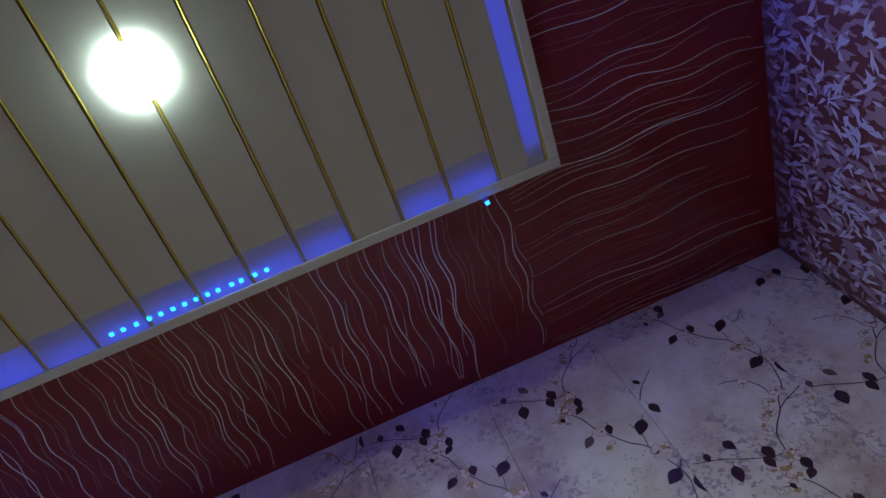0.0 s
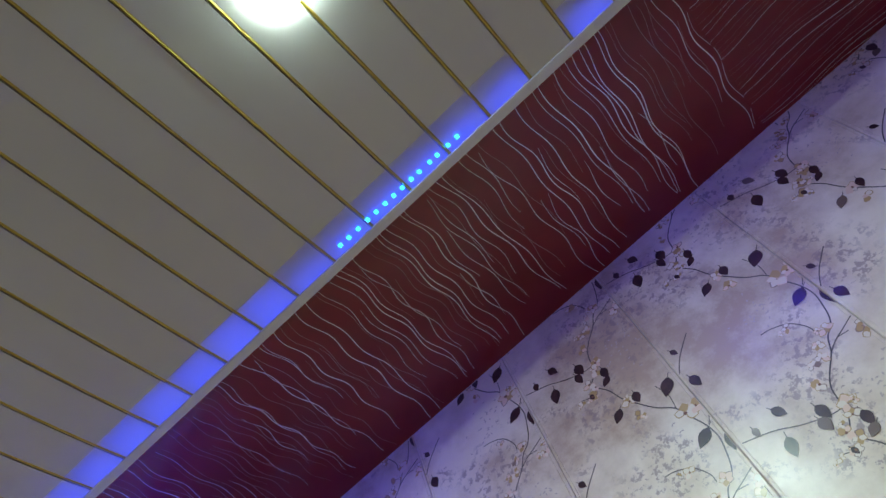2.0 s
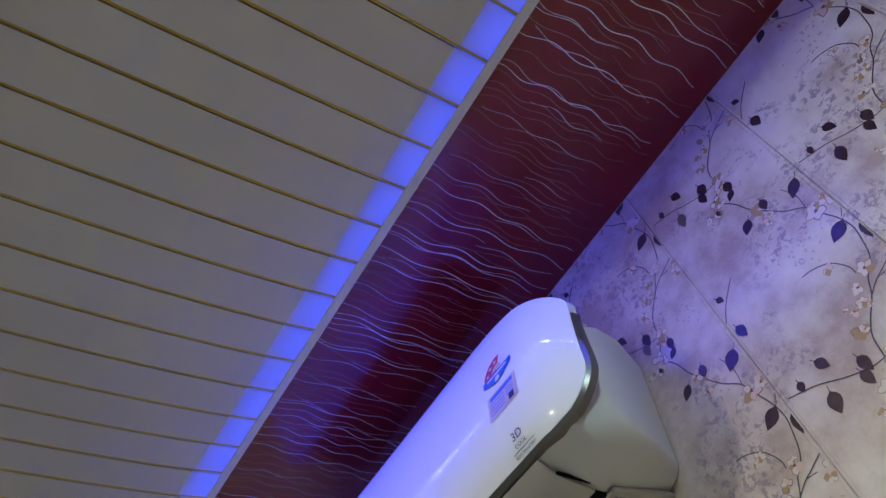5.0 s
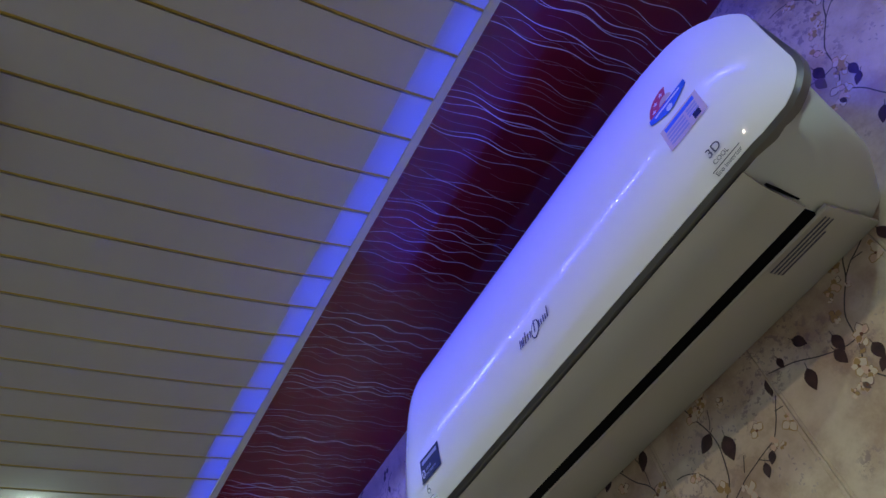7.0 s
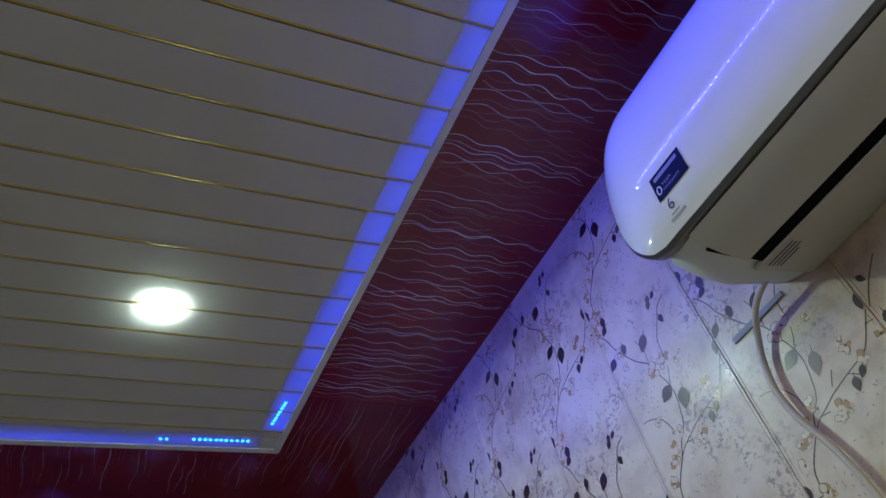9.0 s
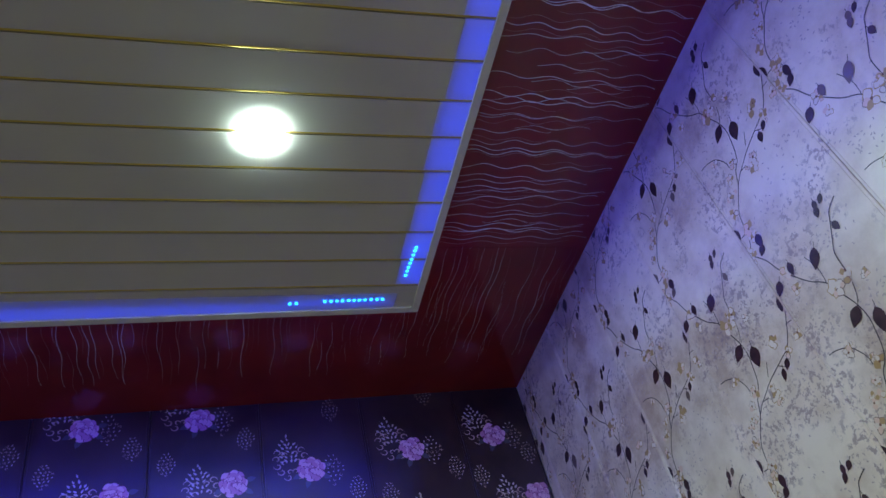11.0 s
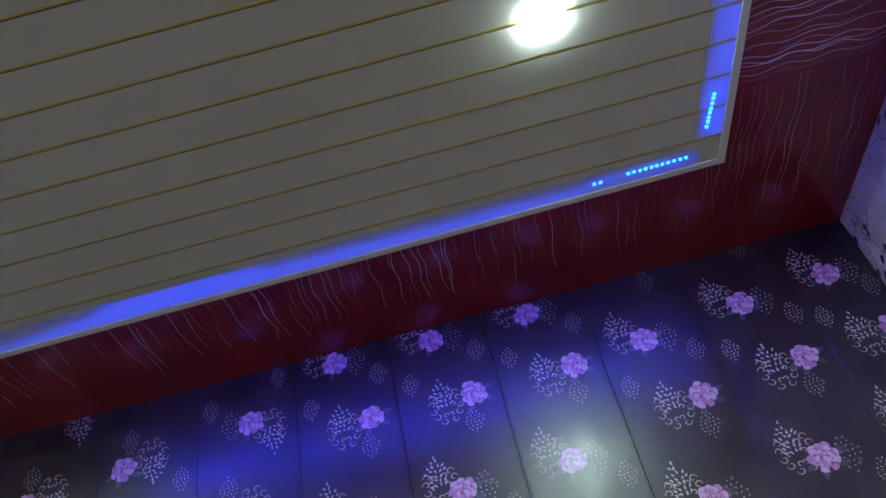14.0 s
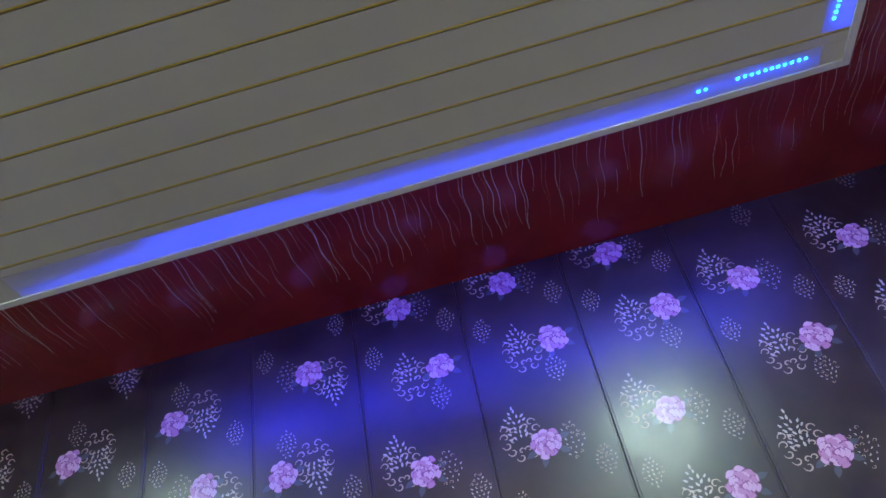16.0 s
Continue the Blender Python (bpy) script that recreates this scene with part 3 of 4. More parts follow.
SPRIG_LEAVES = (  # across, height, length, turn in degrees
    (-0.006, -0.315, 0.031, -129), (-0.053, -0.292, 0.021, -96), (-0.078, -0.226, 0.019, -140), (-0.114, -0.182, 0.023, -80), (-0.094, -0.299, 0.024, -133),
    (-0.010, -0.427, 0.030, -148), (0.020, -0.456, 0.034, -106), (0.127, -0.430, 0.025, -111), (0.070, -0.508, 0.017, -129), (0.053, -0.517, 0.019, -111),
    (0.065, -0.257, 0.015, -135), (0.051, -0.257, 0.016, -108), (0.046, -0.267, 0.016, -122), (0.058, -0.308, 0.017, -81),
    (-0.105, -0.594, 0.025, -85), (-0.072, -0.637, 0.023, -93), (-0.112, -0.661, 0.012, -73),
    (-0.200, -0.357, 0.015, -60), (-0.236, -0.382, 0.018, -100), (-0.203, -0.426, 0.024, -80), (-0.248, -0.431, 0.022, -110),
    (-0.165, -0.606, 0.029, -100), (-0.146, -0.554, 0.022, -60), (-0.187, -0.558, 0.016, -90),
)
SPRIG_BLOOMS = (  # across, height, size
    (-0.066, -0.290, 0.014), (-0.111, -0.233, 0.012), (-0.082, -0.194, 0.012), (-0.009, -0.375, 0.019), (0.024, -0.367, 0.014), (0.010, -0.375, 0.014),
    (-0.065, -0.324, 0.012), (0.046, -0.393, 0.009), (-0.056, -0.456, 0.011), (-0.022, -0.497, 0.013), (-0.046, -0.511, 0.011), (-0.055, -0.531, 0.012),
    (-0.070, -0.533, 0.010), (-0.083, -0.560, 0.013), (0.073, -0.465, 0.015), (0.084, -0.494, 0.012), (0.123, -0.486, 0.015), (0.018, -0.526, 0.014),
    (0.008, -0.538, 0.013), (-0.075, -0.606, 0.015), (-0.104, -0.636, 0.014), (-0.098, -0.649, 0.011), (-0.131, -0.657, 0.008),
)
PERIOD = 0.428


def bend(points, k=5):
    """A smooth curve through a few points."""
    out = []
    n = len(points)
    for i in range(n - 1):
        p0, p1, p2, p3 = (Vector(points[max(0, min(n - 1, j))]) for j in (i - 1, i, i + 1, i + 2))
        for j in range(k):
            s = j / k
            out.append(0.5 * ((2 * p1) + (p2 - p0) * s + (2 * p0 - 5 * p1 + 4 * p2 - p3) * s * s + (3 * p1 - p0 - 3 * p2 + p3) * s ** 3))
    out.append(Vector(points[-1]))
    return out


def sprig_print(width, across, z0, rng):
    """The printed vine of one panel, in the panel's own plane: x across, z up, y towards the wall; cut off at the panel's edges."""
    bm = bmesh.new()
    n = (0, -1, 0)
    half = width / 2 - 0.002
    level = [0]
    low, high = Z - 1.45, ZM - 0.003

    def depth(lift):
        level[0] += 1
        return -0.0003 - lift - 0.0000015 * (level[0] % 100)

    def stroke(points, wide, lift, index, taper=False):
        y, run = depth(lift), []
        for u, z in points:
            if abs(u) < half and low < z < high:
                run.append((u, y, z))
            else:
                if len(run) > 2:
                    ribbon(bm, run, wide, n, index, taper)
                run = []
        if len(run) > 2:
            ribbon(bm, run, wide, n, index, taper)

    def shape(c, d, outline, lift, index):
        """A printed patch, clipped to the panel."""
        s_ = (-d[1], d[0])
        pts = [(c[0] + d[0] * a + s_[0] * b, c[1] + d[1] * a + s_[1] * b) for a, b in outline]
        if not any(abs(u) < half and low < z < high for u, z in pts):
            return
        y = depth(lift)
        kept = []
        for u, z in pts:
            q = (max(-half, min(half, u)), max(low, min(high, z)))
            if not kept or math.dist(q, kept[-1]) > 1e-5:
                kept.append(q)
        if len(kept) > 2 and math.dist(kept[0], kept[-1]) > 1e-5:
            bm.faces.new([bm.verts.new((u, y, z)) for u, z in kept]).material_index = index

    def leaf(u, z, ln, turn, fat, index):
        a = radians(turn)
        d = (math.cos(a), math.sin(a))
        shape((u - d[0] * ln / 2, z - d[1] * ln / 2), d, leaf_outline(ln, ln * fat), 0.0006, index)
        stroke([(u - d[0] * ln * k, z - d[1] * ln * k) for k in (0.5, 0.62, 0.75)], 0.0012, 0.0002, 2)

    def bloom(u, z, size):
        """Ragged cream petals with tan shadows round a small brown heart."""
        a0, count = rng.uniform(0, 6.28), rng.choice((3, 4, 4, 5))
        for k in range(count):
            a = a0 + (4.6 if count < 5 else 6.28) * (k + rng.uniform(-0.2, 0.2)) / count
            d = (math.cos(a), math.sin(a))
            ln = size * rng.uniform(0.75, 1.15)
            petal = [(x, y * (1 + 0.35 * x / ln) * rng.uniform(0.85, 1.15)) for x, y in leaf_outline(ln, ln * rng.uniform(0.65, 0.9))]
            shape((u, z), d, petal, 0.00035, rng.choice((6, 7, 7, 5)))
            shape((u + d[0] * ln * 0.10, z + d[1] * ln * 0.10), d, [(x * 0.82, y * 0.74) for x, y in petal], 0.00045, rng.choice((3, 3, 6, 7)))
        if rng.random() < 0.55:
            shape((u, z), (1, 0), disc(size * 0.17, 6, 0.3, rng), 0.0008, 4)

    for rep in range(-3, 4):
        ou, oz = across, Z + z0 - PERIOD * rep

        def moved(points, k=5):
            return [(p.x + ou, p.y + oz) for p in bend(points, k)]

        stroke(moved(VINE), 0.0020, 0.0002, 2)
        for points in SHOOTS:
            stroke(moved(points, 6), 0.0017 if len(points) > 5 else 0.0014, 0.0002, 2)
        stroke(moved(TWIG_UP), 0.0019, 0.0002, 2)
        stroke(moved(TWIG_SIDE), 0.0018, 0.0002, 2)
        stroke(moved(BRANCH), 0.0017, 0.0002, 2)
        for u, v, ln, turn in SPRIG_LEAVES:
            leaf(u + ou, v + oz, ln * 1.16, turn + rng.uniform(-6, 6), rng.uniform(0.54, 0.68), 0 if rng.random() < 0.9 else 1)
        for u, v, size in SPRIG_BLOOMS:
            bloom(u + ou, v + oz, size)
            if rng.random() < 0.5:
                bloom(u + ou + rng.uniform(-0.012, 0.012), v + oz + rng.uniform(-0.012, 0.012), size * 0.55)
        # powdery clusters: many tiny mauve flecks beside the vine
        for cu, cv, spread in ((0.060, -0.300, 0.026), (-0.060, -0.400, 0.024), (0.080, -0.560, 0.024), (-0.020, -0.610, 0.026), (0.045, -0.420, 0.018)):
            for _ in range(34):
                u, v = cu + rng.gauss(0, spread), cv + rng.gauss(0, spread)
                a = rng.uniform(0, 6.28)
                shape((u + ou, v + oz), (math.cos(a), math.sin(a)), [(-0.003, -0.0008), (0.001, -0.0013), (0.003, 0.0006), (-0.001, 0.0014)], 0.0001, 8)
    for f in bm.faces:
        f.normal_update()
        if f.normal.y > 0:
            f.normal_flip()
    return bm


def panel_bevel(width, height, depth):
    """A wall panel with eased long edges, its face at y = 0."""
    bm = bmesh.new()
    h, e = width / 2 - 0.0004, 0.0013
    prof = [(-h, depth), (-h, 0.0012), (-h + e, 0.0), (-h + 0.0046, 0.0), (-h + 0.0050, 0.0007), (-h + 0.0060, 0.0007), (-h + 0.0066, 0.0)]
    prof += [(-x, y) for x, y in reversed(prof)]
    low = [bm.verts.new((x, y, 0)) for x, y in prof]
    top = [bm.verts.new((x, y, height)) for x, y in prof]
    for i in range(len(prof) - 1):
        bm.faces.new((low[i], low[i + 1], top[i + 1], top[i]))
    bm.faces.new(low[::-1])
    bm.faces.new(top)
    bmesh.ops.recalc_face_normals(bm, faces=bm.faces)
    return bm


def north_panels():
    rng = random.Random(21)
    # height of the print, panel by panel, as hung
    start = {0: -0.164, 1: 0.128, 2: 0.169, 3: 0.083, 4: -0.066, 5: 0.094, 6: -0.04, 7: 0.06, 8: -0.083, 9: -0.141, 10: -0.09, 11: 0.020, 12: -0.128, 13: -0.015, 14: 0.105}
    k = -1
    while True:
        right, left = JOINT_X - PITCH_X * k, JOINT_X - PITCH_X * (k + 1)
        k += 1
        right, left = min(right, WX0), max(left, WX1)
        if right - left < 0.02:
            break
        w = right - left
        body = part("wall_panel", panel_bevel(w, ZM, 0.008), CREAM, wall_north)
        body.location = ((left + right) / 2, WY0, 0)
        idx = k - 1
        z0 = (start.get(idx, 0.119 * idx) + 0.4) % PERIOD - 0.4
        pr = part("sprig_print", sprig_print(w, 0.10 if idx < 8 or idx == 9 else -0.012, z0, rng), [LEAF, LEAF_PALE, TWIG, PETAL, HEART, SMUDGE, BLUSH, TAN, FLECK], body, "printed dark leaves and cream blossoms on thin twigs")
        if left <= WX1 + 0.001:
            break


north_panels()


# ---- dark wall: upright panels with printed roses ----
def rose(bm, c, r, rng, lift):
    """Layered ragged petals, pale outside, deep within."""
    lay = 0
    for ring, (n, rr, size, mats) in enumerate(((9, 0.80, 0.28, (0, 1, 0)), (8, 0.56, 0.30, (1, 0)), (6, 0.33, 0.28, (0, 1, 0)), (5, 0.12, 0.20, (2, 0, 1)))):
        for j in range(n):
            a = 2 * math.pi * (j + rng.random() * 0.5) / n
            d = Vector((0, math.cos(a), math.sin(a)))
            s = Vector((0, -math.sin(a), math.cos(a)))
            lay += 1
            p = Vector(c) + d * r * rr * rng.uniform(0.85, 1.12) + Vector((lift + lay * 0.00002, 0, 0))
            outline = [(r * size * 0.85 * math.cos(t), r * size * 1.15 * math.sin(t) * (1 + 0.20 * math.sin(4 * t + a))) for t in (2 * math.pi * i / 15 for i in range(15))]
            blob(bm, p, d, s, outline, 2 if (j + ring) % 3 else 1)
            blob(bm, p + d * r * size * 0.14 + Vector((0.00001, 0, 0)), d, s, [(u * 0.80, v * 0.80) for u, v in outline], mats[j % len(mats)])
    for a in (-0.6, 0.2, 3.6, 4.4):
        d = Vector((0, math.cos(a), math.sin(a)))
        s = Vector((0, -math.sin(a), math.cos(a)))
        blob(bm, Vector(c) + d * r * 0.85 + Vector((lift * 0.6, 0, 0)), d, s, leaf_outline(r * 0.75, r * 0.42), 3)


def drop_width(v):
    """Half the width of a leaf-shaped ornament of unit size, pointed at both ends."""
    t = (v + 0.55) / 1.10
    return 0.5 * math.sin(math.pi * t ** 0.85) ** 1.1 if 0 < t < 1 else 0.0


def paisley(bm, c, w, h, lean, rng, flip, lift):
    """A leaf-shaped ornament: sprays of small leaves above, curled scrolls along its lower edges."""
    ca, sa = math.cos(lean), math.sin(lean)
    large = w > 0.07
    count = [0]

    def place(u, v):
        y, z = u * w * flip, v * h * flip
        count[0] += 1
        return Vector((c[0] + lift + 0.000002 * (count[0] % 90), c[1] + y * ca - z * sa, c[2] + y * sa + z * ca))

    def curl(u, v, r, side, up):
        pts = []
        for i in range(10):
            t = i / 9 * 4.9
            rr = r * (1 - 0.68 * i / 9)
            pts.append(place(u + side * rr * math.cos(t), v + up * rr * math.sin(t) * w / h))
        x = pts[0].x
        ribbon(bm, [(x, e.y, e.z) for e in pts], 0.0036 if large else 0.0018, (1, 0, 0), 4, True)

    def leaf(u, v, ln, turn):
        a = turn + lean + (math.pi if flip < 0 else 0)
        d, s = Vector((0, math.cos(a), math.sin(a))), Vector((0, -math.sin(a), math.cos(a)))
        blob(bm, place(u, v) - d * ln / 2, d, s, leaf_outline(ln, ln * 0.46), 5)

    if large:
        for side in (-1, 1):
            for v in (-0.40, -0.27, -0.14, 0.0, 0.13):
                curl(side * max(0.06, drop_width(v) - 0.115), v, 0.115, side, -1 if v < -0.1 else 1)
            for v in (-0.30, -0.10, 0.08):
                curl(side * max(0.05, drop_width(v) - 0.30), v, 0.085, -side, 1)
        v = -0.06
        while v < 0.52:
            room = drop_width(v) - (0.24 if v < 0.15 else 0.03)
            u = -room
            while u <= room + 1e-6 and room > 0.0:
                turn = math.pi / 2 - math.copysign(0.75 if abs(u) > 0.05 else 0.1, u) + rng.uniform(-0.3, 0.3)
                leaf(u + rng.uniform(-0.02, 0.02), v + rng.uniform(-0.02, 0.02), 0.0112 * rng.uniform(0.85, 1.1), turn)
                u += 0.135
            v += 0.092
    else:
        v = -0.48
        row = 0
        while v < 0.52:
            room = drop_width(v) - 0.03
            u = -room
            while u <= room + 1e-6 and room > 0.0:
                if rng.random() < 0.4:
                    curl(u, v, 0.075, rng.choice((-1, 1)), rng.choice((-1, 1)))
                else:
                    leaf(u, v, 0.0064 * rng.uniform(0.85, 1.15), math.pi / 2 - math.copysign(0.7, u) + rng.uniform(-0.4, 0.4))
                u += 0.21
            v += 0.128


def rose_print(width, z0, turned, rng):
    """Roses and ornaments of one dark panel, in its own plane: y across, z up, x out of the wall."""
    bm = bmesh.new()
    g = -1 if turned else 1
    half = width / 2 - 0.004
    per = 0.428

    def ok(z, reach):
        return Z - 1.5 < z - reach and z < ZM + 0.015

    for rep in range(-2, 4):
        base = Z + z0 - per * rep
        items = (("rose", 0.064, -0.145, 0.034), ("big", -0.012, -0.150, 0.092), ("small", 0.053, -0.218, 0.050),
                 ("rose", -0.014, -0.388, 0.034), ("big", -0.064, -0.352, 0.092), ("small", 0.042, -0.392, 0.062),
                 ("lone", 0.099, -0.022, 0.048), ("lone", -0.090, -0.077, 0.046))
        for kind, u, v, size in sorted(items, key=lambda q: q[0] == "rose"):
            y, z = g * u, base + g * v
            if not ok(z, size * 0.75):
                continue
            y = max(-half + size * 0.52, min(half - size * 0.52, y)) if kind != "rose" else y
            if kind == "rose":
                rose(bm, (0, y, z), size, rng, 0.0012)
            else:
                paisley(bm, (0, y, z), size, size * 1.42, 0.08, rng, g, {"big": 0.0004, "small": 0.0006, "lone": 0.0005}[kind])
    for f in bm.faces:
        f.normal_update()
        if f.normal.x < 0:
            f.normal_flip()
    return bm


def west_panels():
    rng = random.Random(8)
    start = {-1: -0.112, 0: -0.135, 1: -0.165, 2: 0.0, 3: -0.004, 4: 0.0, 5: -0.460, 6: -0.256, 7: -0.289, 8: -0.27}
    for k in range(-1, 12):
        right, left = min(JOINT_Y - PITCH_Y * k, WY0), max(JOINT_Y - PITCH_Y * (k + 1), WY1)
        if right - left < 0.02:
            continue
        bm = panel_bevel(right - left, ZM, 0.008)
        bmesh.ops.rotate(bm, verts=bm.verts, cent=(0, 0, 0), matrix=Matrix.Rotation(radians(90), 3, "Z"))
        body = part("wall_panel", bm, DARK, wall_west)
        body.location = (WX1, (left + right) / 2, 0)
        pr = part("rose_print", rose_print(right - left, start.get(k, rng.uniform(-0.3, 0.05)), k > 4, rng), [ROSE_A, ROSE_B, ROSE_C, ROSE_LEAF, ORN_GOLD, ORN_PALE], body, "printed pink roses and gold drop ornaments")


west_panels()


# ---- split air conditioner on the floral wall ----
AC_X, AC_HALF = -1.7808, 0.4883
BODY_X, BODY_HALF = -1.768, 0.462
AC_FRONT = ((0.147, -0.432), (0.1404, -0.4045), (0.1402, -0.3702), (0.1455, -0.326), (0.155, -0.2769), (0.1678, -0.223), (0.1836, -0.169), (0.2019, -0.1248), (0.2267, -0.0905), (0.2577, -0.0709), (0.2981, -0.063))


def front_y(h):
    """Depth of the front panel at a height below the ceiling field."""
    n = len(AC_FRONT)
    for i in range(n - 1):
        (y0, z0), (y1, z1) = AC_FRONT[i], AC_FRONT[i + 1]
        if z0 <= h <= z1:
            s = (h - z0) / (z1 - z0)
            ya, za = AC_FRONT[max(i - 1, 0)]
            yb, zb = AC_FRONT[min(i + 2, n - 1)]
            t0, t1 = (y1 - ya) / (z1 - za) * (z1 - z0), (yb - y0) / (zb - z0) * (z1 - z0)
            return (2 * s ** 3 - 3 * s * s + 1) * y0 + (s ** 3 - 2 * s * s + s) * t0 + (3 * s * s - 2 * s ** 3) * y1 + (s ** 3 - s * s) * t1
    return AC_FRONT[0][0] if h < AC_FRONT[0][1] else AC_FRONT[-1][0]


def end_curve(u):
    """How far the front curls back near its ends."""
    e = max(0.0, (abs(u) - 0.80) / 0.20)
    return 0.038 * e * e


def front_place(x, h, lift=0.0):
    """A place and a frame on the front: along x, up the face, out of it."""
    y = front_y(h) + end_curve((x - AC_X) / AC_HALF)
    up = Vector((0, front_y(h + 0.01) - front_y(h - 0.01), 0.02)).normalized()
    slope = (end_curve((x + 0.01 - AC_X) / AC_HALF) - end_curve((x - 0.01 - AC_X) / AC_HALF)) / 0.02
    ax = Vector((1, slope, 0)).normalized()
    out = ax.cross(up).normalized()
    up = out.cross(ax)
    m = Matrix((ax, up, out)).transposed().to_4x4()
    m.translation = Vector((x, y, Z + h)) + out * lift
    return m


def air_conditioner():
    root = empty("air_conditioner", (AC_X, WY0, Z - 0.45))
    root_inv = Matrix.Translation(-root.location)

    def add(name, bm, material, label="", parent=None, angle=None):
        bmesh.ops.transform(bm, matrix=root_inv, verts=bm.verts)
        ob = part(name, bm, material, parent or root, label)
        return smooth(ob, angle) if angle else ob

    # glossy front panel: a curved shell with rounded corners
    bm = bmesh.new()
    rows = []
    lo_h, hi_h = AC_FRONT[0][1], AC_FRONT[-1][1]
    heights = [lo_h + (hi_h - lo_h) * i / 40 for i in range(41)]
    for h in heights:
        side = {}
        for sign, tall, wide, foot, inset in ((1, 0.170, 0.70, 0.075, 0.075), (-1, 0.055, 0.186, 0.20, 0.085)):
            top_d = min(1.0, max(0.0, h - (hi_h - tall)) / tall)
            low_d = min(1.0, max(0.0, lo_h + foot - h) / foot)
            side[sign] = max(0.05, AC_HALF - inset * (1 - math.sqrt(1 - low_d ** 2)) - wide * (1 - math.sqrt(1 - top_d ** 2)))
        row = []
        for j in range(49):
            u = -1 + 2 * j / 48
            u = math.copysign(abs(u) ** 0.75, u)
            hw = side[1 if u > 0 else -1]
            row.append((AC_X + u * hw, front_y(h) + end_curve(u * hw / AC_HALF), Z + h))
        rows.append(row)
    grid = [[bm.verts.new(p) for p in row] for row in rows]
    back = [[bm.verts.new((p[0], p[1] + 0.016, p[2])) for p in row] for row in rows]
    n, m = len(grid), len(grid[0])
    for i in range(n - 1):
        for j in range(m - 1):
            bm.faces.new((grid[i][j], grid[i][j + 1], grid[i + 1][j + 1], grid[i + 1][j]))
    rim = [(0, j) for j in range(m)] + [(i, m - 1) for i in range(1, n)] + [(n - 1, j) for j in range(m - 2, -1, -1)] + [(i, 0) for i in range(n - 2, 0, -1)]
    for (a, b), (c, d) in zip(rim, rim[1:] + rim[:1]):
        bm.faces.new((grid[c][d], grid[a][b], back[a][b], back[c][d]))
    bmesh.ops.recalc_face_normals(bm, faces=bm.faces)
    front = add("front_panel", bm, AC_WHITE, "glossy white curved front panel", angle=50)
    # grey metal strip round the lower edge and corners of the front
    bm = bmesh.new()
    path = [rows[i][0] for i in range(20, -1, -1)] + rows[0][1:-1] + [rows[i][-1] for i in range(0, 21)]
    up_, dn = [], []
    for i, p in enumerate(path):
        q = Vector(p)
        s = min(1.0, i / 10, (len(path) - 1 - i) / 10)
        c = Vector((AC_X, q.y, Z - 0.30))
        out = Vector((q.x - max(min(q.x, AC_X + AC_HALF - 0.075), AC_X - AC_HALF + 0.075), 0, q.z - max(q.z, Z + lo_h + 0.075)))
        out = out.normalized() if out.length > 1e-6 else Vector((math.copysign(1, q.x - AC_X), 0, 0))
        up_.append((q + Vector((0, 0.001, 0)), q + out * 0.0055 * s + Vector((0, 0.006, 0)), q + out * 0.0050 * s + Vector((0, 0.020, 0)), q + Vector((0, 0.020, 0))))
    rings = [[bm.verts.new(v) for v in ring] for ring in up_]
    for a, b in zip(rings, rings[1:]):
        for i in range(3):
            bm.faces.new((a[i], b[i], b[i + 1], a[i + 1]))
    bmesh.ops.recalc_face_normals(bm, faces=bm.faces)
    add("edge_strip", bm, CHROME, "grey metal strip along the front's lower edge", angle=40)
    # body behind: rounded shell with end caps
    bm = bmesh.new()
    prof = [(0.160, -0.436), (0.160, -0.37), (0.170, -0.30), (0.182, -0.22), (0.198, -0.16), (0.232, -0.10), (0.300, -0.072), (0.412, -0.070), (0.412, -0.440), (0.280, -0.460), (0.262, -0.461), (0.215, -0.456)]
    sections = []
    for u in (-1.0, -0.997, -0.988, -0.972, -0.945, -0.91, -0.87, -0.82, 0.2, 0.35, 0.5, 0.62, 0.72, 0.82, 0.87, 0.91, 0.945, 0.972, 0.988, 0.997, 1.0):
        e = max(0.0, (abs(u) - 0.82) / 0.18)
        curl = 1 - math.sqrt(max(0.0, 1 - e * e))
        shrink = 1 - 0.26 * curl
        low = 1 - 0.12 * curl
        cy, cz = 0.412, -0.27
        back_off = max(0.0, 1 - (1 - u) * BODY_HALF / 0.34)
        crown = 1 - 1.05 * (1 - math.sqrt(1 - min(0.97, back_off) ** 2))
        ring = []
        for y, h in prof:
            yy = cy + (y - cy) * shrink
            hh = cz + (h - cz) * (min(shrink, max(0.15, crown)) if h > cz else low * (0.75 + 0.25 * shrink))
            deep = max(0.0, (yy - 0.17) / 0.242)
            under = max(0.0, (cz - hh) / 0.19)
            ring.append(bm.verts.new((BODY_X + u * (BODY_HALF - 0.012 + 0.012 * u * u - (0.045 * deep ** 3 + 0.034 * deep * under if u > 0 else 0.008 * deep ** 3)), yy, Z + hh)))
        sections.append(ring)
    k = len(prof)
    for a, b in zip(sections, sections[1:]):
        for i in range(k):
            bm.faces.new((a[i], a[(i + 1) % k], b[(i + 1) % k], b[i]))
    bm.faces.new(sections[0])
    bm.faces.new(sections[-1][::-1])
    bmesh.ops.recalc_face_normals(bm, faces=bm.faces)
    body = add("body", bm, AC_BODY, "satin white plastic housing", angle=60)
    # air intake in the top: a dark well with a grid of thin slats
    bm = bmesh.new()
    box(bm, (BODY_X - 0.40, 0.252, Z - 0.074), (BODY_X + 0.22, 0.404, Z - 0.0620))
